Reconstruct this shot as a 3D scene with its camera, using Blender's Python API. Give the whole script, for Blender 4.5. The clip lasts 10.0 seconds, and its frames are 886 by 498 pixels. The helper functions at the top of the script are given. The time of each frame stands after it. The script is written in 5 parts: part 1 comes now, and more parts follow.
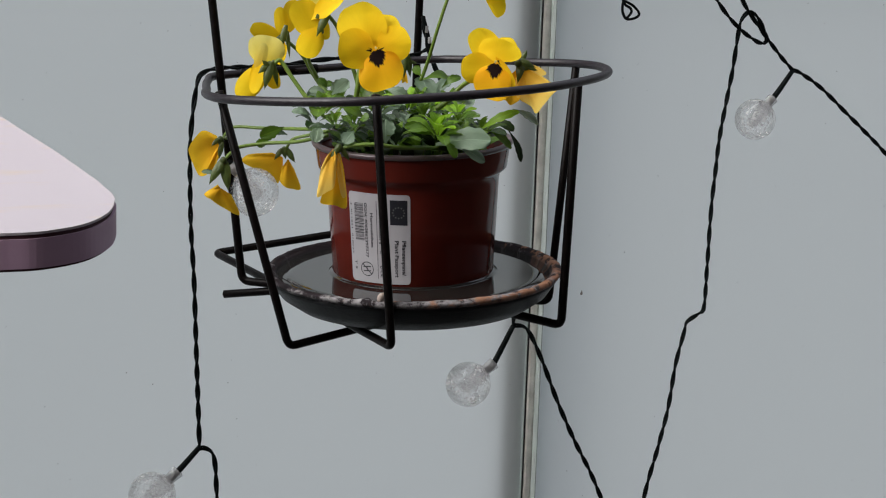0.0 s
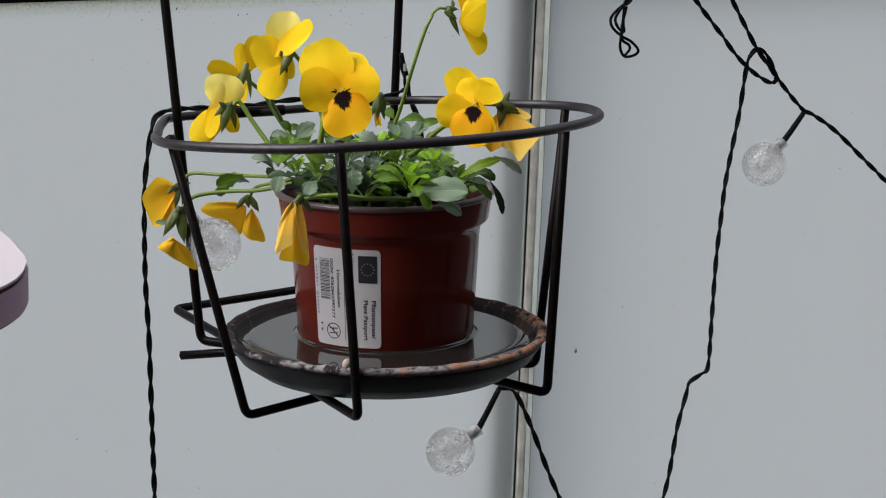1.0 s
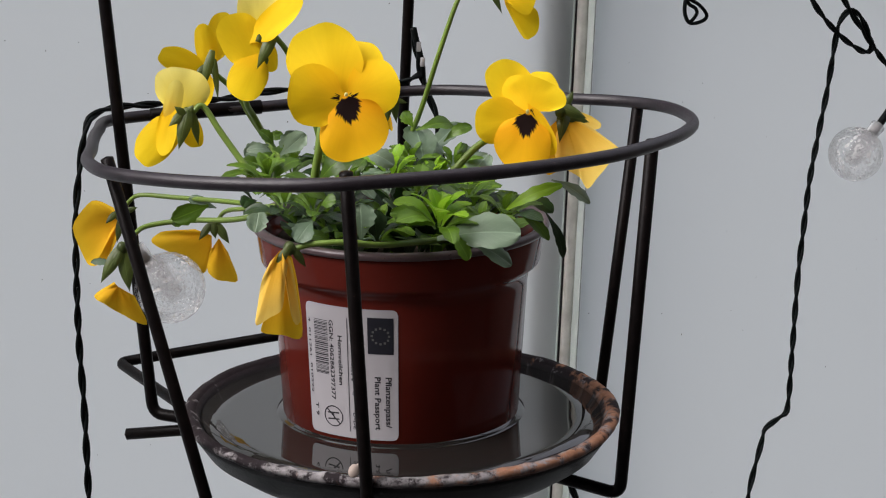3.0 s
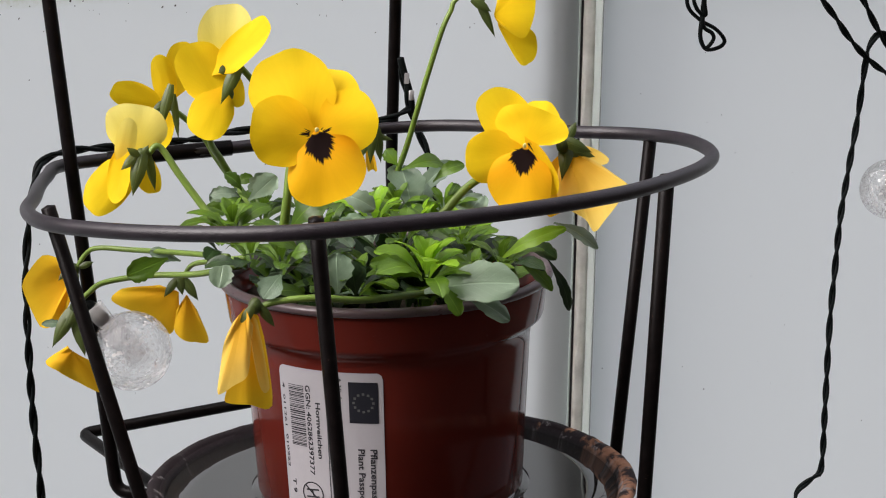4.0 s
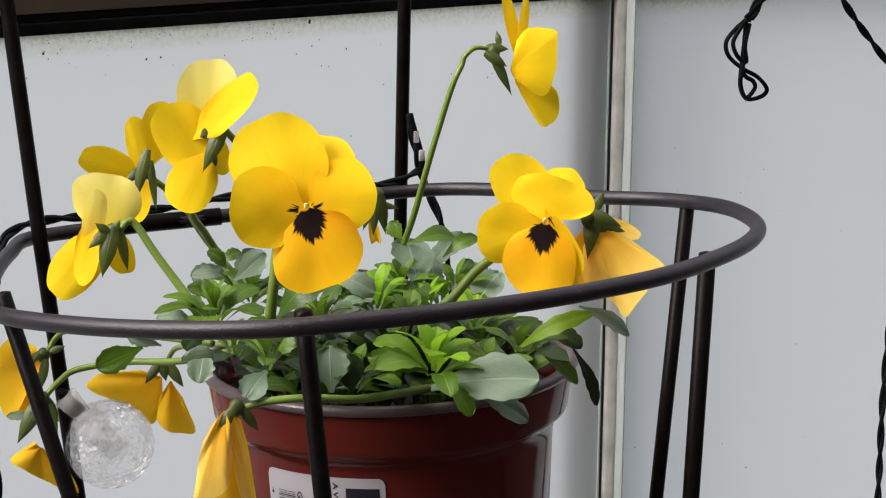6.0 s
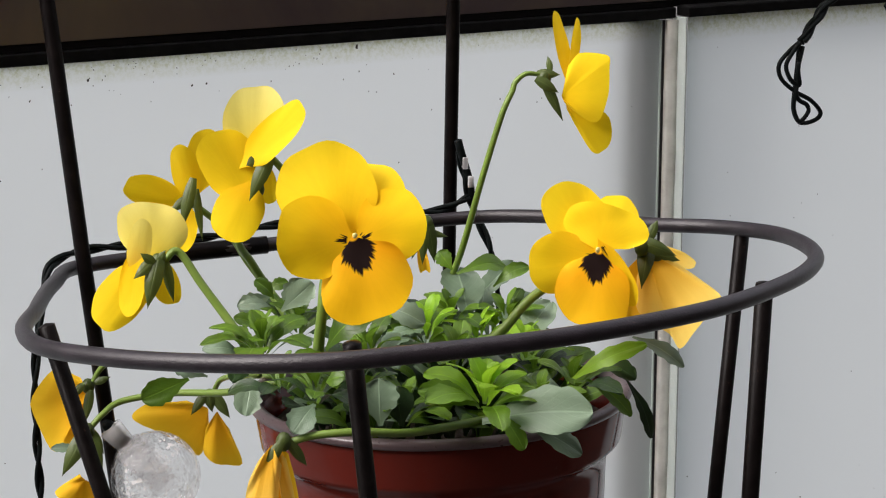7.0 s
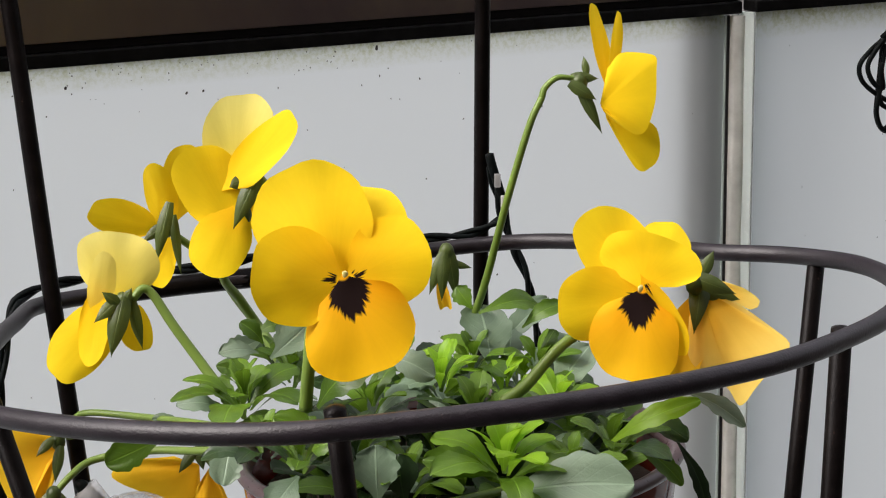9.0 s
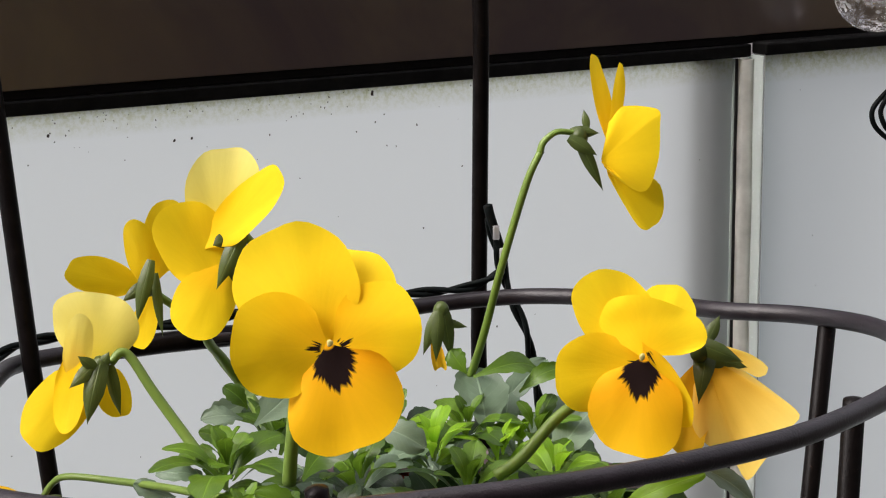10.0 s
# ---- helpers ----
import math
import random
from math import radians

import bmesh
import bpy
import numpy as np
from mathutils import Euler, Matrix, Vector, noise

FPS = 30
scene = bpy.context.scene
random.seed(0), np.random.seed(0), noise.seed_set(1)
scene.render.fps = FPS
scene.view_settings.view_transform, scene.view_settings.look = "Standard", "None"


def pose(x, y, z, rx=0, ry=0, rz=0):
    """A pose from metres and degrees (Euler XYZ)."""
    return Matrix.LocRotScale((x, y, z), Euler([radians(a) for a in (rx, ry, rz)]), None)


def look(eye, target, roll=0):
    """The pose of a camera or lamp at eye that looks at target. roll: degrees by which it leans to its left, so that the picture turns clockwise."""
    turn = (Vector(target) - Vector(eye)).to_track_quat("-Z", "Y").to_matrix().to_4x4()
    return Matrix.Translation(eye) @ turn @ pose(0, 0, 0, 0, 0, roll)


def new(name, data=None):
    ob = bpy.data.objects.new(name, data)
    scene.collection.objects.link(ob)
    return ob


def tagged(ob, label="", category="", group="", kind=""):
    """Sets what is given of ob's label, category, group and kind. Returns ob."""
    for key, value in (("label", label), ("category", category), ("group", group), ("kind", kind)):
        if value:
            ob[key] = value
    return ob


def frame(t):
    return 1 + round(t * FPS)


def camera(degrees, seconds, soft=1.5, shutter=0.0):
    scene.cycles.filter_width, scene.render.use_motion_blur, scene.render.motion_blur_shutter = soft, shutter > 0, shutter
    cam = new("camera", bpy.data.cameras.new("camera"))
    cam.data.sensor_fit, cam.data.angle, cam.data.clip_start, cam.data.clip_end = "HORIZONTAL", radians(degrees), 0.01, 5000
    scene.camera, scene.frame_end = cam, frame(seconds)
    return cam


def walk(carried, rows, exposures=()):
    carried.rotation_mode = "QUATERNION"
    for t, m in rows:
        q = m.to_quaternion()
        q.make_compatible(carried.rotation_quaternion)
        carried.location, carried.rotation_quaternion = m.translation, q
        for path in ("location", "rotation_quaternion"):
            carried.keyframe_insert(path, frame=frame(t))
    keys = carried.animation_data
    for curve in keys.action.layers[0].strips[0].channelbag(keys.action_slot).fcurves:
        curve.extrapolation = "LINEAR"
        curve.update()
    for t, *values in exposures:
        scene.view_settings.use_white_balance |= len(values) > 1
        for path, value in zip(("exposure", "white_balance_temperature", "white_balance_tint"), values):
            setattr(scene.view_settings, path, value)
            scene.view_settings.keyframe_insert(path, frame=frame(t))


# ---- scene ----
cam = camera(23.000, 10.0, soft=1.1)
PATH = [
    (0, (-0.2862, -1.0280, 0.9110), (-0.0384, -0.1888, 0.7003), 1.94),
    (0.5, (-0.2486, -0.9720, 0.9023), (-0.0104, -0.1276, 0.7019), 1.83),
    (1, (-0.2402, -0.9407, 0.9020), (0.0007, -0.0966, 0.7035), 2.07),
    (1.5, (-0.2381, -0.8798, 0.9026), (0.0022, -0.0384, 0.6920), 2.31),
    (1.7, (-0.2415, -0.8391, 0.8989), (0.0057, 0.0062, 0.6739), 2.61),
    (1.8, (-0.2405, -0.8214, 0.8966), (0.0075, 0.0217, 0.6641), 2.78),
    (2, (-0.2332, -0.7942, 0.8914), (0.0130, 0.0382, 0.6535), 2.68),
    (2.5, (-0.2130, -0.7299, 0.8941), (0.0394, 0.1003, 0.6555), 2.55),
    (2.7, (-0.2061, -0.7076, 0.8934), (0.0521, 0.1304, 0.6539), 2.43),
    (3.8, (-0.1720, -0.6200, 0.8747), (0.0858, 0.2234, 0.6546), 1.20),
    (4, (-0.1648, -0.6059, 0.8711), (0.0869, 0.2312, 0.6567), 0.96),
    (4.5, (-0.1471, -0.5724, 0.8663), (0.0982, 0.2686, 0.6599), 0.49),
    (5, (-0.1410, -0.5547, 0.8670), (0.1020, 0.2878, 0.6640), 0.47),
    (5.2, (-0.1400, -0.5499, 0.8673), (0.1050, 0.3008, 0.6609), 0.50),
    (6.3, (-0.1375, -0.5317, 0.8680), (0.1016, 0.3216, 0.6655), 0.52),
    (6.5, (-0.1374, -0.5299, 0.8680), (0.0967, 0.3163, 0.6701), 0.49),
    (7, (-0.1364, -0.5248, 0.8680), (0.0856, 0.3253, 0.6732), 0.13),
    (7.5, (-0.1298, -0.5092, 0.8653), (0.0777, 0.3449, 0.6716), -0.27),
    (8, (-0.1185, -0.4821, 0.8587), (0.0778, 0.3744, 0.6644), -0.54),
    (8.5, (-0.1074, -0.4613, 0.8566), (0.0840, 0.3961, 0.6610), -0.45),
    (9, (-0.1014, -0.4459, 0.8564), (0.0881, 0.4125, 0.6631), -0.54),
    (9.5, (-0.0950, -0.4343, 0.8569), (0.0938, 0.4245, 0.6649), -0.54),
    (10, (-0.0929, -0.4244, 0.8596), (0.0929, 0.4368, 0.6758), -0.43),
]
walk(cam, [(t, look(e, a, r)) for t, e, a, r in PATH],
     exposures=[(0, 0.35, 6340, 12), (0.5, 0.44, 6350, 14), (1.0, 0.46, 6350, 14), (1.5, 0.47, 6360, 14), (2.5, 0.47, 6380, 16), (4.0, 0.79, 6530, 17), (5.0, 0.84, 6550, 17), (7.5, 0.78, 6610, 16), (10.0, 0.78, 6630, 16)])

# ---- light: an overcast day ----
world = bpy.data.worlds.new("sky")
scene.world = world
world.use_nodes = True
wn = world.node_tree.nodes
sky = wn.new("ShaderNodeTexSky")
sky.sky_type = "NISHITA"
sky.sun_disc = False
sky.sun_elevation = radians(60)
sky.sun_rotation = radians(248)
sky.dust_density = 6.0
sky.air_density = 1.6
sky.ozone_density = 1.0
soften = wn.new("ShaderNodeHueSaturation")
soften.inputs["Saturation"].default_value = 0.28
world.node_tree.links.new(sky.outputs[0], soften.inputs["Color"])
world.node_tree.links.new(soften.outputs[0], wn["Background"].inputs["Color"])
wn["Background"].inputs["Strength"].default_value = 0.15
sun_data = bpy.data.lights.new("sun", "SUN")
sun_data.energy = 1.95
sun_data.angle = radians(28)
sun_data.color = (1.0, 0.97, 0.93)
sun = new("sun", sun_data)
sun.matrix_world = look((-3.5, -0.60, 3.3), (0, 0, 0.6))


# ---- materials ----
class Mat:
    """A node material under construction."""

    def __init__(self, name):
        self.m = bpy.data.materials.new(name)
        self.m.use_nodes = True
        self.n, self.l = self.m.node_tree.nodes, self.m.node_tree.links
        self.b = self.n["Principled BSDF"]
        self.out = self.n["Material Output"]

    def node(self, kind, links=None, **values):
        nd = self.n.new(kind)
        for k, v in values.items():
            nd.inputs[k.replace("_", " ")].default_value = v
        for k, v in (links or {}).items():
            self.l.new(v, nd.inputs[k])
        return nd

    def set(self, **values):
        for k, v in values.items():
            key = k.replace("_", " ")
            if hasattr(v, "is_linked"):
                self.l.new(v, self.b.inputs[key])
            else:
                self.b.inputs[key].default_value = (*v, 1) if isinstance(v, tuple) and len(v) == 3 else v
        return self

    def coords(self, kind="Object"):
        return self.node("ShaderNodeTexCoord").outputs[kind]

    def noise(self, scale, detail=4.0, rough=0.55, vec=None, distortion=0.0):
        return self.node("ShaderNodeTexNoise", {"Vector": vec or self.coords()}, Scale=scale, Detail=detail, Roughness=rough, Distortion=distortion).outputs["Fac"]

    def ramp(self, fac, stops, ease=False):
        nd = self.node("ShaderNodeValToRGB", {"Fac": fac})
        cr = nd.color_ramp
        if ease:
            cr.interpolation = "EASE"
        while len(cr.elements) < len(stops):
            cr.elements.new(0.5)
        for e, (p, c) in zip(cr.elements, stops):
            e.position = p
            e.color = (*c, 1) if len(c) == 3 else c
        return nd.outputs["Color"]

    def mix(self, fac, a, b, how="MIX"):
        nd = self.n.new("ShaderNodeMix")
        nd.data_type = "RGBA"
        nd.blend_type = how
        for sock, v in ((nd.inputs[0], fac), (nd.inputs[6], a), (nd.inputs[7], b)):
            if hasattr(v, "is_linked"):
                self.l.new(v, sock)
            else:
                sock.default_value = v if isinstance(v, (int, float)) else (*v, 1)
        return nd.outputs[2]

    def math(self, how, a, b=0.0, clamp=False):
        nd = self.n.new("ShaderNodeMath")
        nd.operation = how
        nd.use_clamp = clamp
        for i, v in enumerate((a, b)):
            if hasattr(v, "is_linked"):
                self.l.new(v, nd.inputs[i])
            else:
                nd.inputs[i].default_value = v
        return nd.outputs[0]

    def bump(self, height, strength=0.3, distance=0.001):
        nd = self.node("ShaderNodeBump", {"Height": height}, Strength=strength, Distance=distance)
        self.l.new(nd.outputs[0], self.b.inputs["Normal"])
        return nd.outputs[0]

    def leaky(self, share, color):
        """Lets light through from behind, as thin petals, leaves and milk glass do."""
        t = self.node("ShaderNodeBsdfTranslucent")
        if hasattr(color, "is_linked"):
            self.l.new(color, t.inputs["Color"])
        else:
            t.inputs["Color"].default_value = (*color, 1)
        mx = self.node("ShaderNodeMixShader", Fac=share)
        self.l.new(self.b.outputs[0], mx.inputs[1])
        self.l.new(t.outputs[0], mx.inputs[2])
        self.l.new(mx.outputs[0], self.out.inputs["Surface"])
        return self


def black_wire(name, base=(0.0034, 0.0026, 0.0025), rough=0.34, spec=0.08, rough_skin=0.22):
    k = Mat(name)
    n1, n2 = k.noise(260, 3), k.noise(2400, 2)
    col = k.mix(k.ramp(n1, [(0.35, (0, 0, 0)), (0.75, (1, 1, 1))]), base, tuple(c * 2.2 for c in base))
    chip = k.ramp(k.noise(520, 5, 0.7), [(0.67, (0, 0, 0)), (0.75, (1, 1, 1))])
    col = k.mix(chip, col, (0.075, 0.042, 0.030))
    k.set(Base_Color=col, Roughness=k.math("ADD", k.math("MULTIPLY", n2, 0.22), rough - 0.1), Specular_IOR_Level=spec)
    k.bump(n2, rough_skin, 0.0004)
    return k.m


def milk_glass():
    k = Mat("milk_glass")
    big, fine = k.noise(5, 4), k.noise(900, 3)
    dirt = k.ramp(k.noise(42, 8, 0.7), [(0.60, (0, 0, 0)), (0.82, (1, 1, 1))])
    col = k.mix(k.math("MULTIPLY", big, 0.12), (0.76, 0.79, 0.80), (0.69, 0.72, 0.73))
    col = k.mix(k.math("MULTIPLY", dirt, 0.16), col, (0.62, 0.615, 0.57))
    # algae film along the upper edge, under the rail
    z = k.node("ShaderNodeSeparateXYZ", {"Vector": k.coords()}).outputs["Z"]
    film = k.math("MULTIPLY", k.math("ADD", z, 0.0075), 135.0, True)
    grit = k.ramp(k.noise(620, 5, 0.7), [(0.44, (0.35, 0.35, 0.35)), (0.62, (1, 1, 1))])
    film = k.math("MULTIPLY", film, k.math("MULTIPLY", k.math("ADD", k.noise(70, 6, 0.7), 0.25), grit))
    col = k.mix(k.math("MULTIPLY", film, 1.25, True), col, (0.34, 0.34, 0.13))
    k.set(Base_Color=col, Roughness=k.math("ADD", k.math("MULTIPLY", fine, 0.15), 0.34), Specular_IOR_Level=0.35)
    k.bump(fine, 0.03, 0.0004)
    k.leaky(0.86, k.mix(k.math("MULTIPLY", film, 1.1, True), (0.835, 0.868, 0.872), (0.50, 0.52, 0.27)))
    return k.m


def clear_glass(name, tint, share):
    k = Mat(name)
    k.set(Base_Color=tint, Roughness=0.15, Specular_IOR_Level=0.5)
    clear = k.node("ShaderNodeBsdfTransparent", Color=(*tint, 1))
    mx = k.node("ShaderNodeMixShader", Fac=share)
    k.l.new(k.b.outputs[0], mx.inputs[1])
    k.l.new(clear.outputs[0], mx.inputs[2])
    k.l.new(mx.outputs[0], k.out.inputs["Surface"])
    return k.m


def plain(name, color, rough=0.5, metal=0.0, grain=300, vary=0.25, bump=0.12, spec=0.5):
    k = Mat(name)
    n1, n2 = k.noise(grain * 0.12, 5), k.noise(grain * 3, 3)
    col = k.mix(n1, tuple(c * (1 - vary) for c in color), tuple(min(1, c * (1 + vary)) for c in color))
    k.set(Base_Color=col, Roughness=k.math("ADD", k.math("MULTIPLY", n2, 0.16), rough - 0.08), Metallic=metal, Specular_IOR_Level=spec)
    k.bump(n2, bump, 0.0004)
    return k.m


def dark_glass():
    k = Mat("dark_glass")
    # Olive-brown patches in the colour stand for blurred reflections in the panel.
    streak = k.noise(9, 5, 0.60, distortion=0.8)
    col = k.mix(k.ramp(streak, [(0.4, (0, 0, 0)), (0.75, (1, 1, 1))]), (0.078, 0.056, 0.056), (0.140, 0.108, 0.066))
    k.set(Base_Color=col, Roughness=k.math("ADD", k.math("MULTIPLY", k.noise(60, 5), 0.12), 0.16), Specular_IOR_Level=0.55)
    return k.m


def pot_plastic():
    k = Mat("pot_plastic")
    n1, n2 = k.noise(38, 5), k.noise(1500, 3)
    col = k.mix(n1, (0.098, 0.0135, 0.0090), (0.152, 0.0225, 0.0145))
    scuff = k.ramp(k.noise(210, 8, 0.75), [(0.66, (0, 0, 0)), (0.74, (1, 1, 1))])
    col = k.mix(k.math("MULTIPLY", scuff, 0.25), col, (0.32, 0.17, 0.13))
    k.set(Base_Color=col, Roughness=k.math("ADD", k.math("MULTIPLY", n2, 0.06), 0.06), Specular_IOR_Level=0.13)
    k.bump(n2, 0.02, 0.0003)
    k.leaky(0.075, (0.60, 0.12, 0.06))
    return k.m


def saucer_metal():
    k = Mat("saucer_metal")
    o = k.coords()
    z = k.node("ShaderNodeSeparateXYZ", {"Vector": o}).outputs["Z"]
    n1, n2 = k.noise(330, 8, 0.72), k.noise(60, 5, 0.6)
    col = k.mix(n2, (0.007, 0.0075, 0.008), (0.016, 0.0165, 0.017))
    lip = k.math("MULTIPLY", k.math("ADD", z, 0.0030), 320.0, True)
    col = k.mix(lip, col, (0.022, 0.017, 0.019))
    front = k.math("MULTIPLY", k.node("ShaderNodeSeparateXYZ", {"Vector": o}).outputs["Y"], -1.7)
    patch = k.math("ADD", k.noise(150, 7, 0.7), front)
    chalk = k.math("MULTIPLY", lip, k.ramp(patch, [(0.55, (0, 0, 0)), (0.64, (1, 1, 1))]))
    col = k.mix(k.math("MULTIPLY", chalk, 0.85), col, k.mix(k.noise(520, 5), (0.075, 0.066, 0.070), (0.54, 0.52, 0.52)))
    x = k.node("ShaderNodeSeparateXYZ", {"Vector": o}).outputs["X"]
    rusty = k.math("MULTIPLY", lip, k.ramp(k.math("ADD", k.math("ADD", k.noise(120, 7, 0.7), front), k.math("MULTIPLY", x, 1.8)), [(0.62, (0, 0, 0)), (0.71, (1, 1, 1))]))
    col = k.mix(rusty, col, k.mix(n1, (0.15, 0.050, 0.022), (0.54, 0.30, 0.19)))
    k.set(Base_Color=col, Roughness=k.math("ADD", k.math("MULTIPLY", lip, 0.25), 0.42), Specular_IOR_Level=0.09)
    k.bump(n1, 0.55, 0.0008)
    return k.m


def water_film():
    k = Mat("water")
    scum = k.ramp(k.noise(130, 8, 0.7), [(0.62, (0, 0, 0)), (0.8, (1, 1, 1))])
    col = k.mix(k.math("MULTIPLY", scum, 0.5), (0.018, 0.017, 0.0155), (0.075, 0.066, 0.052))
    k.set(Base_Color=col, Roughness=0.03, IOR=1.60, Specular_IOR_Level=1.0)
    k.bump(k.noise(55, 2), 0.04, 0.001)
    return k.m


def petal(name, low, high, eye=0.0, rays=0.0, claw_end=0.07, orange=None, leak=0.35, narrow=0.95, teeth=24):
    """A petal from claw to rim along V; eye: how far the dark blotch reaches from the claw, rays: the length of its streaks."""
    k = Mat(name)
    uv = k.coords("UV")
    sep = k.node("ShaderNodeSeparateXYZ", {"Vector": uv})
    u, v = sep.outputs["X"], sep.outputs["Y"]
    fine = k.noise(700, 4, 0.6)
    col = k.mix(k.ramp(v, [(0.15, (0, 0, 0)), (0.95, (1, 1, 1))]), low, high)
    if orange:
        col = k.mix(k.math("MULTIPLY", k.math("SUBTRACT", 1.0, v), 0.5, True), col, orange)
    vein = k.node("ShaderNodeTexNoise", {"Vector": k.node("ShaderNodeMapping", {"Vector": uv}, Scale=(26, 1.6, 1)).outputs[0]}, Scale=1.0, Detail=4.0, Roughness=0.6).outputs["Fac"]
    col = k.mix(k.ramp(vein, [(0.36, (0.10, 0.10, 0.10)), (0.66, (0, 0, 0))]), col, tuple(c * 0.72 for c in low))
    if eye:
        streak = k.node("ShaderNodeTexNoise", {"Vector": k.node("ShaderNodeMapping", {"Vector": uv}, Scale=(teeth, 0.4, 1)).outputs[0]}, Scale=1.0, Detail=1.0).outputs["Fac"]
        side = k.math("ABSOLUTE", k.math("SUBTRACT", u, 0.5))
        reach = k.math("SUBTRACT", k.math("ADD", eye, k.math("MULTIPLY", k.math("SUBTRACT", streak, 0.5), rays)), k.math("MULTIPLY", side, eye * narrow))
        dark = k.math("MULTIPLY", k.math("SUBTRACT", reach, v), 24.0, True)
        claw = k.math("MULTIPLY", k.math("SUBTRACT", v, claw_end), 50.0, True)
        dark = k.math("MULTIPLY", dark, claw)
        col = k.mix(dark, col, (0.012, 0.004, 0.003))
        light = k.mix(dark, col, (0.004, 0.002, 0.002))
    else:
        light = col
    k.set(Base_Color=col, Roughness=0.62, Specular_IOR_Level=0.12, Sheen_Weight=0.04, Sheen_Roughness=0.6)
    k.bump(k.math("ADD", vein, k.math("MULTIPLY", fine, 0.5)), 0.12, 0.0006)
    k.leaky(leak, light)
    return k.m


def leaf_mat(name, dark, light, leak=0.25, dim=0.7):
    k = Mat(name)
    uv = k.coords("UV")
    sep = k.node("ShaderNodeSeparateXYZ", {"Vector": uv})
    u, v = sep.outputs["X"], sep.outputs["Y"]
    side = k.math("ABSOLUTE", k.math("SUBTRACT", u, 0.5))
    rib = k.math("MULTIPLY", k.math("SUBTRACT", 0.035, side), 40.0, True)
    wave = k.node("ShaderNodeTexWave", {"Vector": k.node("ShaderNodeCombineXYZ", {"X": k.math("SUBTRACT", v, k.math("MULTIPLY", side, 0.7))}).outputs[0]}, Scale=2.3, Distortion=1.5, Detail=1.0).outputs["Fac"]
    veins = k.math("MULTIPLY", k.ramp(wave, [(0.90, (0, 0, 0)), (1.0, (1, 1, 1))]), 0.16)
    rnd = k.node("ShaderNodeObjectInfo").outputs["Random"]
    # Some leaves are darkened at random, making up for shade between them.
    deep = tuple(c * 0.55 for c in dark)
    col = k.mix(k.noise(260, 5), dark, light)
    col = k.mix(k.ramp(rnd, [(0.0, (dim, dim, dim)), (0.42, (0, 0, 0))]), col, deep)
    col = k.mix(k.ramp(rnd, [(0.5, (0, 0, 0)), (1.0, (0.7, 0.7, 0.7))]), col, light)
    col = k.mix(k.math("MULTIPLY", k.math("ADD", rib, veins, True), 0.45), col, tuple(min(1, c * 1.7) for c in light))
    worn = k.ramp(k.noise(1300, 3, 0.7), [(0.66, (0, 0, 0)), (0.80, (1, 1, 1))])
    col = k.mix(k.math("MULTIPLY", worn, 0.20), col, (0.22, 0.24, 0.14))
    k.set(Base_Color=col, Roughness=k.math("ADD", k.math("MULTIPLY", k.noise(600, 4), 0.2), 0.27), Specular_IOR_Level=0.40)
    k.bump(k.math("ADD", k.noise(380, 5, 0.65), k.math("MULTIPLY", k.math("ADD", rib, veins), -0.9)), 0.32, 0.0006)
    k.leaky(leak, tuple(min(1, c * 1.5) for c in light))
    return k.m


def crackle():
    k = Mat("crackle_acrylic")
    o = k.coords()
    v1 = k.node("ShaderNodeTexVoronoi", {"Vector": o}, Scale=430.0)
    v2 = k.node("ShaderNodeTexVoronoi", {"Vector": o}, Scale=900.0)
    h = k.math("ADD", v1.outputs["Distance"], k.math("MULTIPLY", v2.outputs["Distance"], 0.5))
    k.set(Base_Color=(0.97, 0.955, 0.95), Roughness=0.04, IOR=1.36, Transmission_Weight=1.0)
    k.bump(h, 0.30, 0.0009)
    fleck = k.node("ShaderNodeBsdfDiffuse", Color=(0.93, 0.91, 0.90, 1))
    clear = k.node("ShaderNodeBsdfTransparent", Color=(0.97, 0.965, 0.96, 1))
    mx = k.node("ShaderNodeMixShader", Fac=0.50)
    k.l.new(k.b.outputs[0], mx.inputs[1])
    k.l.new(clear.outputs[0], mx.inputs[2])
    # White diffuse flecks painted in for the sparkle of the cracks.
    cell = k.node("ShaderNodeSeparateColor", {"Color": v2.outputs["Color"]}).outputs[0]
    patch = k.ramp(k.noise(90, 3), [(0.42, (0.15, 0.15, 0.15)), (0.62, (1, 1, 1))])
    spots = k.math("MULTIPLY", k.ramp(cell, [(0.62, (0, 0, 0)), (0.80, (0.55, 0.55, 0.55))]), patch)
    m2 = k.node("ShaderNodeMixShader", {"Fac": spots})
    k.l.new(mx.outputs[0], m2.inputs[1])
    k.l.new(fleck.outputs[0], m2.inputs[2])
    k.l.new(m2.outputs[0], k.out.inputs["Surface"])
    return k.m


M_WIRE = black_wire("coated_wire")
M_RING = black_wire("worn_rim_wire", (0.0085, 0.0062, 0.0082), 0.40, 0.48, 0.30)
M_CABLE = black_wire("cable_rubber", (0.004, 0.0055, 0.0055), 0.45)
M_MILK = milk_glass()
M_DARK = dark_glass()
M_BACKGLASS = clear_glass("clear_back_of_pane", (0.93, 0.96, 0.95), 0.92)
M_RAIL = black_wire("rail_rubber", (0.005, 0.005, 0.005), 0.5, 0.08)
M_RAILTOP = plain("rail_groove", (0.004, 0.003, 0.003), 0.7, spec=0.1)
M_EDGE = plain("glass_edge", (0.62, 0.70, 0.67), 0.25, vary=0.1)
M_SEAL = plain("sealant", (0.68, 0.69, 0.62), 0.6, grain=900, vary=0.5)
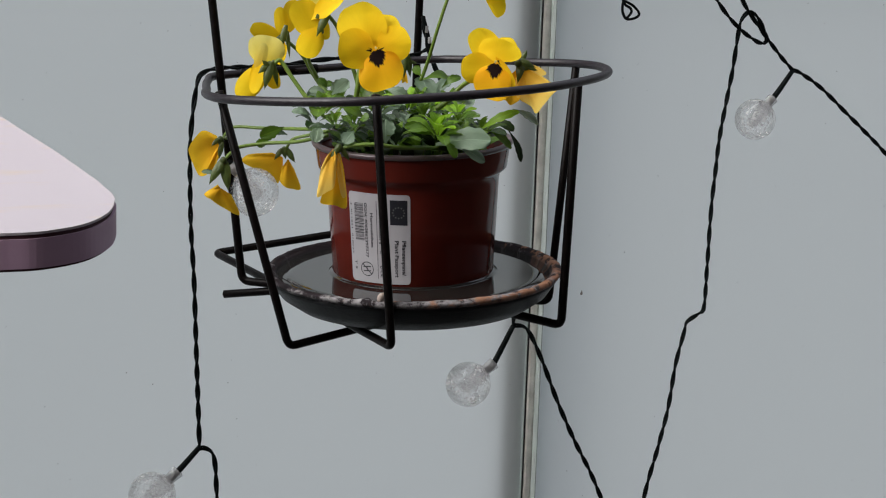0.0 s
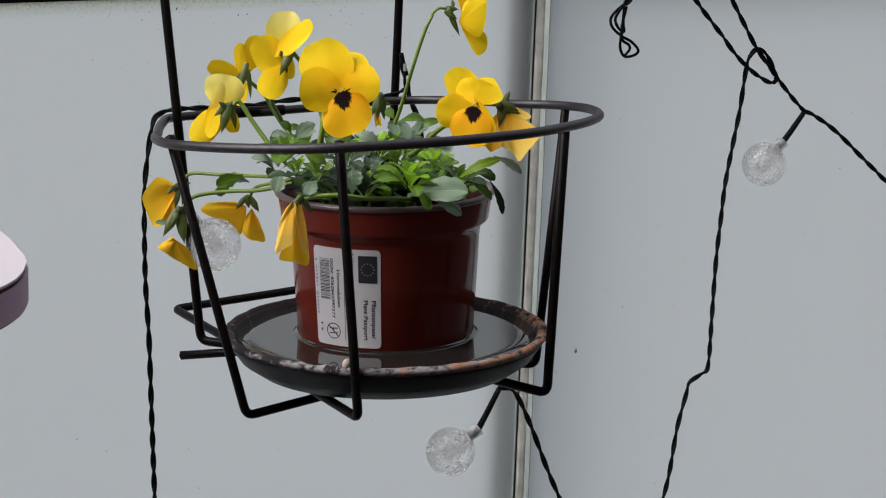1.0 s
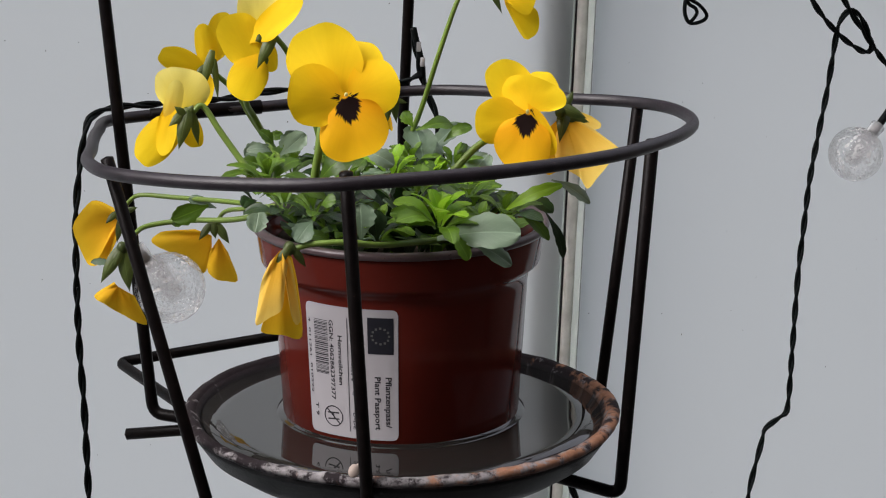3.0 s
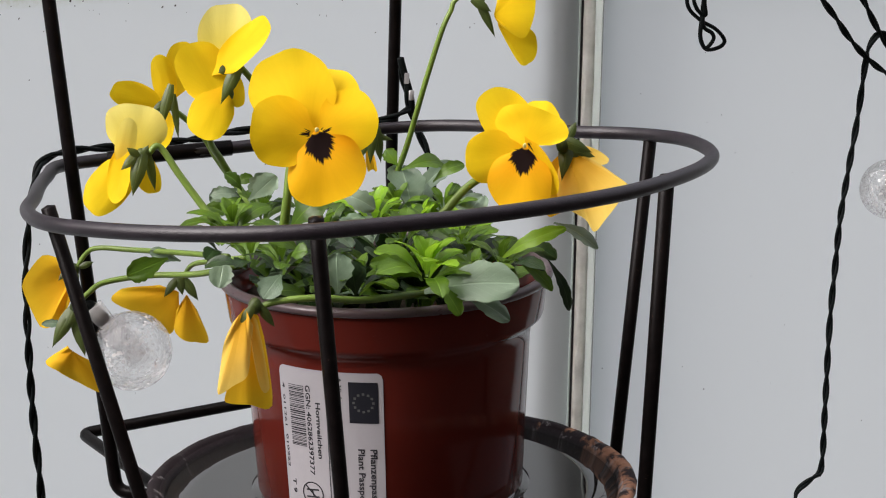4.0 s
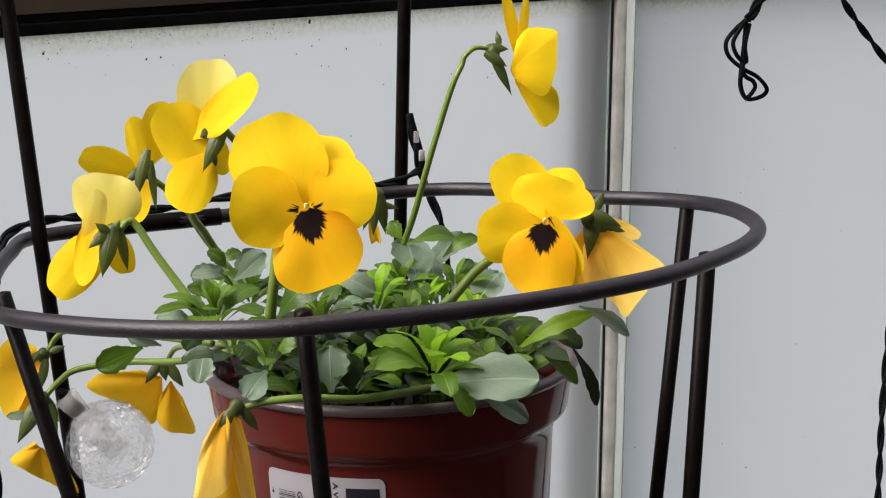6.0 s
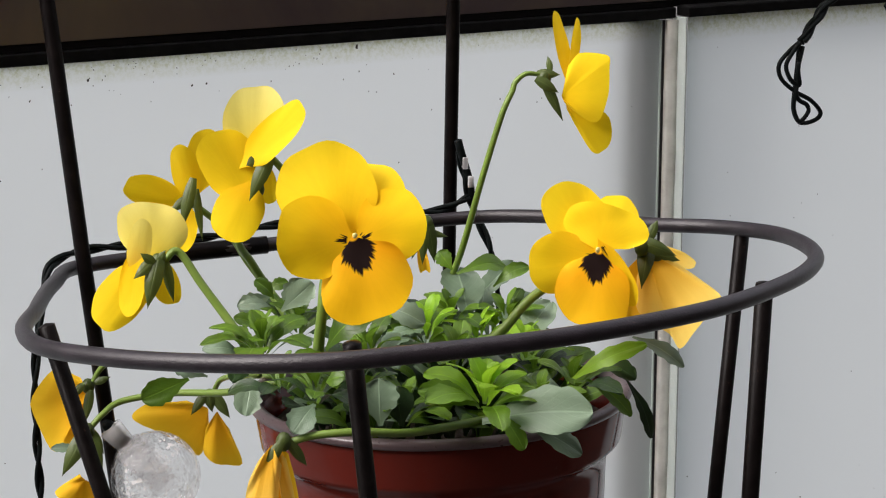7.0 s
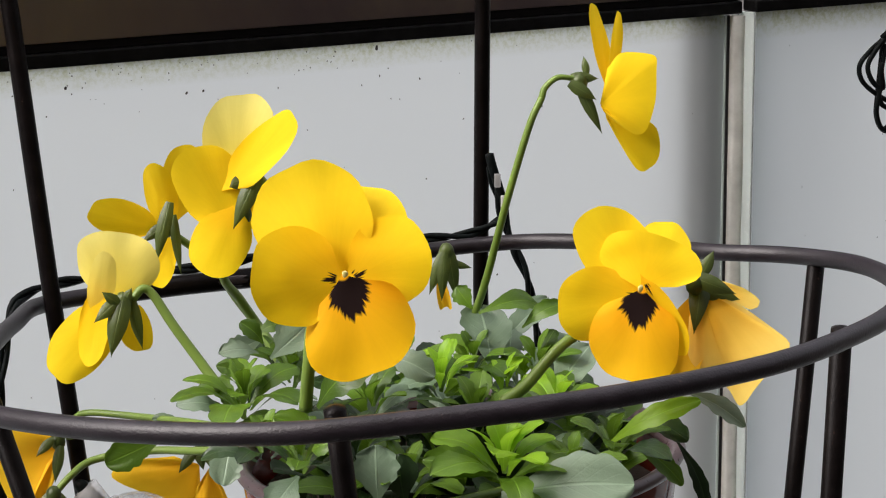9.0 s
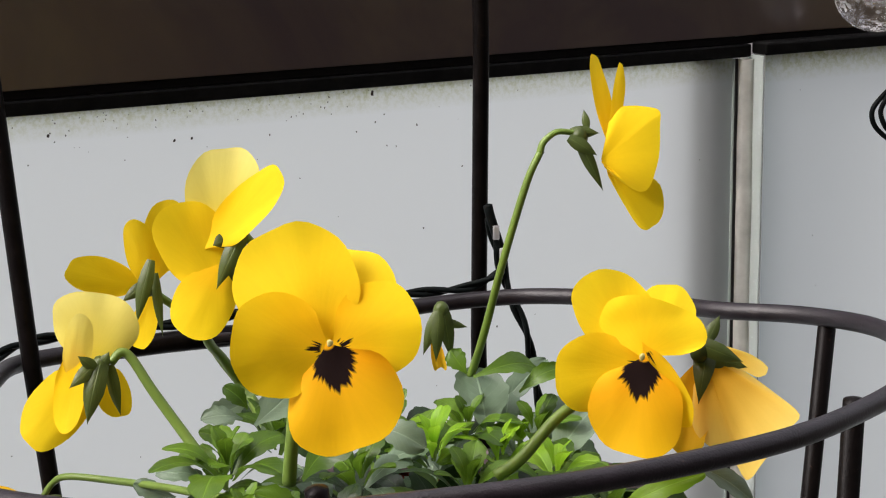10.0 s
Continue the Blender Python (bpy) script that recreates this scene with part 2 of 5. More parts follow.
M_GAP = plain("joint_rubber", (0.014, 0.014, 0.014), 0.6)
M_POST = plain("steel_post", (0.090, 0.080, 0.086), 0.6, 0.2)
M_GROUND = plain("dark_ground", (0.060, 0.058, 0.056), 0.85, grain=60)
M_HOUSE = plain("house_plaster", (0.118, 0.096, 0.088), 0.85, grain=60)
M_SIDEWALL = plain("side_wall", (0.09, 0.08, 0.072), 0.85, grain=60)
M_SHADE_SLAB = plain("shade_slab_brown", (0.17, 0.155, 0.14), 0.8, grain=60)
M_SMEAR = plain("dried_smear", (0.30, 0.27, 0.25), 0.9)
M_SPECK = plain("soil_speck", (0.05, 0.04, 0.03), 0.9)
M_POT = pot_plastic()
# Worn grey, with the sheen of the pot rim's top added to the colour.
M_RIM = plain("worn_rim", (0.088, 0.060, 0.064), 0.30, grain=220, vary=0.45)
M_PAPER = plain("label_paper", (0.40, 0.39, 0.405), 0.45, vary=0.03, bump=0.03)
M_INK = plain("label_ink", (0.02, 0.02, 0.025), 0.5)
M_FLAG = plain("label_dark_blue", (0.007, 0.008, 0.014), 0.5)
M_STAR = plain("label_star", (0.10, 0.10, 0.095), 0.5)
M_SAUCER = saucer_metal()
M_WATER = water_film()
M_SOIL = plain("potting_soil", (0.035, 0.024, 0.017), 0.95, grain=400, vary=0.6, bump=0.8)
M_GRIT = plain("limestone_grit", (0.42, 0.35, 0.30), 0.9)
M_UP = petal("petal_yellow", (0.97, 0.630, 0.005), (0.98, 0.705, 0.012), leak=0.34)
M_SIDE = petal("petal_side", (0.96, 0.57, 0.004), (0.97, 0.655, 0.006), eye=0.27, rays=0.55, claw_end=0.12, leak=0.34, narrow=1.9, teeth=8)
M_LIP = petal("petal_lip", (0.96, 0.47, 0.003), (0.97, 0.55, 0.004), eye=0.47, rays=0.20, claw_end=0.06, orange=(0.95, 0.45, 0.003), leak=0.34, narrow=0.95, teeth=22)
M_PALE = petal("petal_pale", (0.94, 0.75, 0.07), (0.96, 0.85, 0.23), leak=0.45)
M_BACK = petal("petal_back", (0.97, 0.62, 0.006), (0.98, 0.70, 0.008), leak=0.34)
M_DULL = petal("petal_dull", (0.88, 0.59, 0.010), (0.93, 0.67, 0.014), leak=0.34)
M_WILT = petal("petal_wilted", (0.90, 0.48, 0.012), (0.95, 0.60, 0.022), orange=(0.82, 0.35, 0.008), leak=0.34)
M_LIMP = petal("petal_limp", (0.93, 0.52, 0.022), (0.96, 0.70, 0.150), orange=(0.90, 0.42, 0.008), leak=0.34)
M_CREAM = plain("throat_cream", (0.84, 0.70, 0.22), 0.7)
M_LEAF = leaf_mat("leaf_green", (0.026, 0.070, 0.005), (0.128, 0.240, 0.018), 0.27)
# Glaucous green, greyed further to paint in the sky's sheen on leaf tops.
M_GREY = leaf_mat("leaf_grey_sheen", (0.082, 0.140, 0.080), (0.205, 0.280, 0.190), 0.16, dim=0.12)
M_LIME = leaf_mat("leaf_lime", (0.130, 0.270, 0.012), (0.270, 0.480, 0.026), 0.40, dim=0.1)
# Dark leaf green, lowered further to paint the shade inside the mound.
M_DEEP = leaf_mat("leaf_dark_shaded", (0.008, 0.022, 0.006), (0.024, 0.056, 0.013), 0.10)
M_STEM = plain("stem_green", (0.135, 0.215, 0.030), 0.45, grain=500, vary=0.35)
M_SEPAL = leaf_mat("sepal", (0.036, 0.056, 0.012), (0.105, 0.145, 0.036), 0.25)
M_CRACK = crackle()
M_SLEEVE = clear_glass("clear_sleeve", (0.94, 0.94, 0.94), 0.70)
M_CAVITY = clear_glass("pale_cavity", (0.90, 0.89, 0.89), 0.88)
M_CLEAR = plain("clip_plastic", (0.50, 0.50, 0.50), 0.25, vary=0.2)
def stained_white():
    k = Mat("table_white")
    col = k.mix(k.noise(9, 5), (0.50, 0.45, 0.48), (0.55, 0.51, 0.53))
    streak = k.node("ShaderNodeTexNoise", {"Vector": k.node("ShaderNodeMapping", {"Vector": k.coords()}, Scale=(16, 60, 1)).outputs[0]}, Scale=1.0, Detail=5.0, Roughness=0.6).outputs["Fac"]
    col = k.mix(k.math("MULTIPLY", k.ramp(streak, [(0.55, (0, 0, 0)), (0.68, (1, 1, 1))]), 0.40), col, (0.60, 0.46, 0.26))
    k.set(Base_Color=col, Roughness=0.5)
    k.bump(k.noise(240, 3), 0.05, 0.0004)
    return k.m


M_TABLE = stained_white()
M_MAUVE = plain("table_edge_mauve", (0.43, 0.285, 0.385), 0.45, grain=200, vary=0.12)
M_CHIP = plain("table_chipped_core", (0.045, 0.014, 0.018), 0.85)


# ---- building tools ----
def link_mesh(name, bm, material, parent=None, label="", smooth=True):
    me = bpy.data.meshes.new(name)
    bmesh.ops.recalc_face_normals(bm, faces=bm.faces)
    if smooth:
        for f in bm.faces:
            f.smooth = True
    bm.to_mesh(me)
    bm.free()
    me.materials.append(material)
    ob = new(name, me)
    if parent:
        ob.parent = parent
    if label:
        ob["label"] = label
    return ob


def part(name, bm, material, parent, label="", smooth=True):
    return link_mesh(name, bm, material, parent, label, smooth)


def thing(name, label, category, matrix=None, group="", kind=""):
    ob = new(name)
    ob.empty_display_size = 0.02
    if matrix is not None:
        ob.matrix_world = matrix
    return tagged(ob, label, category, group, kind)


def curve_through(points, steps=6, closed=False):
    """Catmull-Rom points through the given ones."""
    p = [Vector(q) for q in points]
    n = len(p)
    out = []
    for i in range(n if closed else n - 1):
        if closed:
            a, b, c, d = p[i - 1], p[i], p[(i + 1) % n], p[(i + 2) % n]
        else:
            b, c = p[i], p[i + 1]
            a = p[i - 1] if i else b * 2 - c
            d = p[i + 2] if i + 2 < n else c * 2 - b
        for s in range(steps):
            t = s / steps
            out.append(0.5 * (2 * b + (c - a) * t + (2 * a - 5 * b + 4 * c - d) * t * t + (3 * b - a - 3 * c + d) * t ** 3))
    if not closed:
        out.append(p[-1])
    return out


def rounded(points, radius, steps=5):
    """A polyline with its inner corners turned into bends."""
    p = [Vector(q) for q in points]
    out = [p[0]]
    for a, b, c in zip(p, p[1:], p[2:]):
        u, v = (a - b), (c - b)
        r = min(radius, u.length * 0.45, v.length * 0.45)
        q0, q1 = b + u.normalized() * r, b + v.normalized() * r
        for s in range(steps + 1):
            t = s / steps
            out.append(q0.lerp(b, t).lerp(b.lerp(q1, t), t))
    out.append(p[-1])
    return out


def sweep(bm, points, radius, seg=10, closed=False, ends=True):
    """A round bar along points; radius is a number or a function of 0..1."""
    p = [Vector(q) for q in points]
    n = len(p)
    rad = radius if callable(radius) else (lambda s: radius)
    tang = []
    for i in range(n):
        a = p[i - 1] if (i or closed) else p[i]
        b = p[(i + 1) % n] if (i < n - 1 or closed) else p[i]
        tang.append((b - a).normalized())
    side = tang[0].orthogonal().normalized()
    rings = []
    for i in range(n):
        side = (side - tang[i] * side.dot(tang[i])).normalized()
        up = tang[i].cross(side)
        r = rad(i / max(1, n - 1))
        rings.append([bm.verts.new(p[i] + (side * math.cos(2 * math.pi * k / seg) + up * math.sin(2 * math.pi * k / seg)) * r) for k in range(seg)])
    for i in range(n if closed else n - 1):
        a, b = rings[i], rings[(i + 1) % n]
        shift = 0
        if closed and i == n - 1:
            shift = min(range(seg), key=lambda s: sum((a[k].co - b[(k + s) % seg].co).length for k in range(seg)))
        for k in range(seg):
            bm.faces.new((a[k], a[(k + 1) % seg], b[(k + 1 + shift) % seg], b[(k + shift) % seg]))
    if not closed and ends:
        for ring, t, sgn in ((rings[0], tang[0], -1), (rings[-1], tang[-1], 1)):
            r = (ring[0].co - sum((v.co for v in ring), Vector()) / seg).length
            mid = bm.verts.new(sum((v.co for v in ring), Vector()) / seg + t * sgn * r * 0.35)
            for k in range(seg):
                bm.faces.new((ring[k], ring[(k + 1) % seg], mid))
    return bm


def bar(points, radius, seg=10, closed=False):
    return sweep(bmesh.new(), points, radius, seg, closed)


def twisted(points, gauge=0.00078, pitch=0.025, steps=None):
    """Two strands wound round each other along a way."""
    way = curve_through(points, 24)
    run, tot = [0.0], 0.0
    for a, b in zip(way, way[1:]):
        tot += (b - a).length
        run.append(tot)
    count = max(8, int(tot / 0.0021))
    even, j = [], 0
    for i in range(count + 1):
        s = tot * i / count
        while j < len(run) - 2 and run[j + 1] < s:
            j += 1
        f = (s - run[j]) / max(1e-9, run[j + 1] - run[j])
        even.append(way[j].lerp(way[j + 1], min(1, max(0, f))))
    bm = bmesh.new()
    side = (even[1] - even[0]).orthogonal().normalized()
    stations = []
    for i, q in enumerate(even):
        t = (even[min(i + 1, count)] - even[max(i - 1, 0)]).normalized()
        side = (side - t * side.dot(t)).normalized()
        stations.append((q, side.copy(), t.cross(side)))
    for phase in (0, math.pi):
        pts = []
        for i, (q, s, u) in enumerate(stations):
            a = phase + 2 * math.pi * (tot * i / count) / pitch + 0.5 * math.sin(i * 0.13)
            pts.append(q + (s * math.cos(a) + u * math.sin(a)) * gauge * 0.92)
        sweep(bm, pts, gauge, 6)
    return bm


def lathe(profile, seg=48, close=True):
    bm = bmesh.new()
    rings = []
    for r, z in profile:
        if r < 1e-6:
            rings.append([bm.verts.new((0, 0, z))])
        else:
            rings.append([bm.verts.new((r * math.cos(2 * math.pi * k / seg), r * math.sin(2 * math.pi * k / seg), z)) for k in range(seg)])
    for a, b in zip(rings, rings[1:]):
        for k in range(seg):
            k2 = (k + 1) % seg
            if len(a) == 1:
                bm.faces.new((a[0], b[k], b[k2]))
            elif len(b) == 1:
                bm.faces.new((a[k], a[k2], b[0]))
            else:
                bm.faces.new((a[k], a[k2], b[k2], b[k]))
    return bm


def box(x0, x1, y0, y1, z0, z1, bevel=0.0):
    bm = bmesh.new()
    bmesh.ops.create_cube(bm, size=1)
    for v in bm.verts:
        v.co = (x0 + (v.co.x + 0.5) * (x1 - x0), y0 + (v.co.y + 0.5) * (y1 - y0), z0 + (v.co.z + 0.5) * (z1 - z0))
    if bevel:
        bmesh.ops.bevel(bm, geom=bm.edges[:], offset=bevel, segments=2, affect="EDGES", profile=0.5)
    return bm


def blade(base, tip, width, face, turn=0.0, cup=0.0, arch=0.0, curl=0.0, ruffle=0.03, shape="petal", rows=14, cols=10, seed=0, notch=0.04, lobes=0.0):
    """A petal or a leaf from base to tip. face: the way its upper side looks; turn: degrees about its own axis; cup, arch and curl bend it
    along, over and across, as shares of its length or width."""
    base, tip, face = Vector(base), Vector(tip), Vector(face)
    axis = tip - base
    length = axis.length
    axis.normalize()
    nor = (face - axis * face.dot(axis)).normalized()
    nor = Matrix.Rotation(radians(turn), 3, axis) @ nor
    side = axis.cross(nor)
    rng = random.Random(seed)
    ph, ph2, k1 = rng.random() * 6.28, rng.random() * 6.28, rng.uniform(4, 7)
    bm = bmesh.new()
    uvl = bm.loops.layers.uv.new("UVMap")
    grid, coord = [], {}
    for i in range(rows + 1):
        s = 0.002 + 0.996 * (1 - (1 - i / rows) ** 1.5)
        if shape == "petal":
            c = 0.60
            hw = math.sqrt(max(0, 1 - ((s - c) / (1 - c)) ** 2)) if s > c else 0.14 + 0.86 * math.sin(math.pi / 2 * s / c) ** 0.95
        elif shape == "cloth":
            hw = (0.22 + 0.78 * math.sin(math.pi / 2 * min(1, s * 1.35)) ** 0.9 - 0.12 * s * s) * (1.0 if s < 0.93 else math.sqrt(max(0.0, 1 - ((s - 0.93) / 0.07) ** 2)) * 0.35 + 0.65)
        elif shape == "sepal":
            hw = max(0.02, math.sin(math.pi * min(1, s * 0.86 + 0.14)) ** 0.8 * (1 - s * s) ** 0.4)
        else:
            c = 0.64
            hw = math.sqrt(max(0, 1 - ((s - c) / (1 - c)) ** 2)) if s > c else 0.13 + 0.87 * (0.5 - 0.5 * math.cos(math.pi * s / c)) ** 0.9
        row = []
        for j in range(cols + 1):
            v = 2 * j / cols - 1
            teeth = (abs(math.sin(s * 14.5 + ph)) - 0.62) * min(1.0, s * 2.2) if shape == "leaf" else 0.0
            rim = 1 + lobes * 1.7 * teeth * abs(v) ** 3 + ruffle * 0.6 * math.sin(k1 * 1.7 * s * 3 + ph2 + v)
            x = side * (0.5 * width * hw * v * rim)
            along = s * (1 - notch * math.exp(-(v / 0.3) ** 2) * s ** 5)
            h = cup * length * s * s + arch * length * math.sin(math.pi * s * 0.96) + curl * width * hw * v * v
            h += ruffle * width * s ** 2 * math.sin(k1 * v + ph) * (0.35 + abs(v))
            if shape == "cloth":
                h += 0.12 * width * s * math.sin(3.4 * v + ph) + 0.035 * width * s * math.sin(8 * v + ph2 + 3 * s)
                along *= 1 + 0.035 * math.sin(2.6 * v + ph2)
            if shape == "leaf":
                h += 0.06 * width * abs(v) * hw
            q = base + axis * (length * along) + x + nor * h
            vert = bm.verts.new(q)
            coord[vert] = (j / cols, s)
            row.append(vert)
        grid.append(row)
    for a, b in zip(grid, grid[1:]):
        for j in range(cols):
            f = bm.faces.new((a[j], a[j + 1], b[j + 1], b[j]))
            for lp in f.loops:
                lp[uvl].uv = coord[lp.vert]
    return bm


def round_petal(base, tip, width, face, turn=0.0, cup=0.0, curl=0.0, ruffle=0.03, seed=0, rows=9, cols=26):
    """A broad rounded petal that widens from its claw, with a soft uneven rim."""
    base, tip, face = Vector(base), Vector(tip), Vector(face)
    axis = tip - base
    length = axis.length
    axis.normalize()
    nor = (face - axis * face.dot(axis)).normalized()
    nor = Matrix.Rotation(radians(turn), 3, axis) @ nor
    side = axis.cross(nor)
    rng = random.Random(seed)
    ph, ph2, k1, skew = rng.random() * 6.28, rng.random() * 6.28, rng.uniform(2.2, 3.6), rng.uniform(-0.08, 0.08)
    bm = bmesh.new()
    uvl = bm.loops.layers.uv.new("UVMap")
    coord = {}
    rim = []
    for j in range(cols + 1):
        f = 2.45 * (2 * j / cols - 1)
        c, q = math.cos(f), math.sin(f)
        c, q = math.copysign(abs(c) ** 0.88, c), math.copysign(abs(q) ** 0.92, q)
        wob = 1 + 0.022 * math.sin(3 * f + ph) + 0.012 * math.sin(7 * f + ph2)
        x = 0.56 + 0.44 * c * wob - 0.018 * math.exp(-(f / 0.35) ** 2) + skew * q * 0.6
        rim.append((max(0.05, x), q * wob))
    grid = []
    for i in range(rows + 1):
        t = 0.03 + 0.97 * i / rows
        row = []
        for j, (x, q) in enumerate(rim):
            px, py = x * t, q * t * (0.5 + 0.5 * min(1.0, t * 1.05))
            edge = t ** 4
            h = cup * length * px * px + curl * width * 0.5 * py * py * t
            h += ruffle * width * edge * math.sin(k1 * 2.45 * (2 * j / cols - 1) + ph)
            h += 0.02 * width * math.sin(6 * px + ph2) * (1 - edge) * t
            h += 0.045 * width * noise.noise((px * 2.4, py * 1.8, seed * 1.37)) * t
            v = bm.verts.new(base + axis * (length * px) + side * (0.5 * width * py) + nor * h)
            coord[v] = (j / cols, math.hypot(px, 0.5 * width / length * py))
            row.append(v)
        grid.append(row)
    for a, b in zip(grid, grid[1:]):
        for j in range(cols):
            f = bm.faces.new((a[j], a[j + 1], b[j + 1], b[j]))
            for lp in f.loops:
                lp[uvl].uv = coord[lp.vert]
    f = bm.faces.new(grid[0])
    for lp in f.loops:
        lp[uvl].uv = coord[lp.vert]
    return bm


def cloth(apex, rim, droop=0.05, seed=0, rows=12, steps=5, face=(0, -1, 0), folds=1.0):
    """A limp petal: drawn from a point out to an angular rim, creased like folded cloth."""
    apex, face = Vector(apex), Vector(face)
    pts = [Vector(p) for p in rim]
    soft = curve_through(pts, steps)
    hard = [a.lerp(b, k / steps) for a, b in zip(pts, pts[1:]) for k in range(steps)] + [pts[-1]]
    way = [a.lerp(b, 0.45 if folds == 1.0 else 0.85) for a, b in zip(hard, soft)] if len(hard) == len(soft) else hard
    size = max((p - apex).length for p in pts)
    bm = bmesh.new()
    uvl = bm.loops.layers.uv.new("UVMap")
    coord, grid = {}, []
    for i in range(rows + 1):
        s = 0.02 + 0.98 * i / rows
        row = []
        for j, q in enumerate(way):
            u = j / (len(way) - 1)
            crease = 0.055 * math.sin(u * (len(pts) - 1) * math.pi + seed) + 0.05 * noise.noise((u * 6, s * 1.3, seed * 3.7)) + 0.03 * noise.noise((u * 15, s * 3, seed))
            h = size * (folds * crease * s ** 0.8 + droop * math.sin(math.pi * s))
            edge = 1 + 0.03 * noise.noise((u * 9, 5.0, seed)) * s
            v = bm.verts.new(apex + (q - apex) * s * edge + face * h)
            coord[v] = (u, s)
            row.append(v)
        grid.append(row)
    for a, b in zip(grid, grid[1:]):
        for j in range(len(way) - 1):
            f = bm.faces.new((a[j], a[j + 1], b[j + 1], b[j]))
            for lp in f.loops:
                lp[uvl].uv = coord[lp.vert]
    return bm


def lettering(text, size):
    """The outline mesh of a line of text, its baseline along x."""
    cu = bpy.data.curves.new("line", "FONT")
    cu.body = text
    cu.size = size
    cu.resolution_u = 2
    cu.offset = 0.018
    ob = bpy.data.objects.new("line", cu)
    scene.collection.objects.link(ob)
    me = bpy.data.meshes.new_from_object(ob.evaluated_get(bpy.context.evaluated_depsgraph_get()))
    bpy.data.objects.remove(ob)
    bpy.data.curves.remove(cu)
    bm = bmesh.new()
    bm.from_mesh(me)
    bpy.data.meshes.remove(me)
    return bm


# ---- the setting ----
# The screen stands upright, a little askew; its own frame has x along it, y away from the viewer and z up from the lower edge of the rail.
LEAN = Matrix(((0.95266, -0.30404, 0, 0.01321), (0.30404, 0.95266, 0, 0.16339), (0, 0, 1, 0.78060), (0, 0, 0, 1)))

# Ground out of view, made dark so that little light bounces up.
ground = link_mesh("ground", box(-60, 60, -60, 60, -0.2, 0.0), M_GROUND, smooth=False)
tagged(ground, "unseen ground, kept dark grey to cut bounce light", "ground", kind="structure")
# Unseen wall added behind the viewer; its dark colour holds back front light.
house = link_mesh("wall_south", box(-3.2, 3.2, -1.75, -1.55, 0.0, 2.6), M_HOUSE, smooth=False)
tagged(house, "unseen dark brown house wall, added behind the viewer to cut front light", "wall", kind="structure")

# Dark wall added out of view; it keeps the pot's right side dim.
side = link_mesh("wall_east", box(1.34, 1.49, -1.55, 0.58, 0.0, 1.15), M_SIDEWALL, smooth=False)
tagged(side, "unseen dark wall, added to block light from the right", "wall", kind="structure")

# Slab added out of view overhead to block sky light from the front.
ceiling = link_mesh("ceiling", box(-1.3, 1.10, -1.55, -0.60, 2.40, 2.52), M_SHADE_SLAB, smooth=False)
tagged(ceiling, "unseen brown slab overhead, added to hold back light from the front", "ceiling", kind="structure")

screen = thing("wall_north", "balcony screen of milky glass panes under a black rail", "screen", LEAN, kind="structure")


def pane(x0, x1, y0, y1, top):
    """A glass pane with a milky front; its back and edges are clear."""
    ob = part("pane", box(x0, x1, y0, y1, -0.77, top), M_MILK, screen, "milky satin glass pane with specks of dirt", False)
    ob.data.materials.append(M_BACKGLASS)
    for f in ob.data.polygons:
        if f.normal.y > -0.5:
            f.material_index = 1


pane(-0.95, 0.12535, 0.0, 0.003, 0.0001)
pane(0.13185, 1.39, -0.0075, -0.0015, 0.0011)
part("pane_edge", box(0.12540, 0.12615, -0.0004, 0.0058, -0.77, -0.0002, 0.0002), M_EDGE, screen, "polished pale glass edge", False)
part("pane_edge", box(0.13130, 0.13180, -0.0073, 0.0003, -0.77, 0.0009, 0.0002), M_EDGE, screen, "polished green glass edge", False)
part("joint", box(0.12615, 0.12745, -0.0001, 0.0058, -0.77, -0.0002), M_GAP, screen, "dark open joint between the panes", False)


def sealant():
    bm = bmesh.new()
    prev = None
    for i in range(121):
        z = -0.0004 - 0.779 * i / 120
        w = 0.0003 * noise.noise((z * 90, 3.1, 0))
        d = 0.0005 * noise.noise((z * 60, 0.4, 7))
        row = [bm.verts.new((x, y, z)) for x, y in ((0.12740 + w, 0.004), (0.12755 + w, -0.0014 + d), (0.12830 + w, -0.0022 + d), (0.13000, -0.0029 + d), (0.13125, -0.0031 + d), (0.13128, 0.004))]
        if prev:
            for a, b, c, e in zip(prev, prev[1:], row[1:], row):
                bm.faces.new((a, b, c, e))
        prev = row
    return bm


part("sealant", sealant(), M_SEAL, screen, "weathered beige sealant bead")
part("support_post", box(0.10965, 0.12520, 0.0032, 0.0046, -0.085, 0.06), M_POST, screen, "dark steel flange behind the milky glass", False)
part("support_post", box(0.10865, 0.12530, 0.0048, 0.0098, -0.77, 0.06), M_POST, screen, "dark steel post behind the milky glass", False)
part("rail", box(-0.95, 0.13120, -0.0018, 0.0010, 0.0002, 0.0042, 0.0006), M_RAIL, screen, "black rubber glazing rail", False)
part("rail", box(0.13120, 1.39, -0.0088, -0.0016, 0.0012, 0.0050, 0.0006), M_RAIL, screen, "black rubber glazing rail", False)
part("rail_groove", box(-0.95, 1.39, -0.0012, 0.0010, 0.0043, 0.0066, 0.0003), M_RAILTOP, screen, "black shadow groove of the rail", False)
part("upper_panel", box(-0.95, 1.39, -0.0016, 0.0010, 0.0067, 0.085, 0.0004), M_DARK, screen, "glossy dark brown panel above the rail", False)


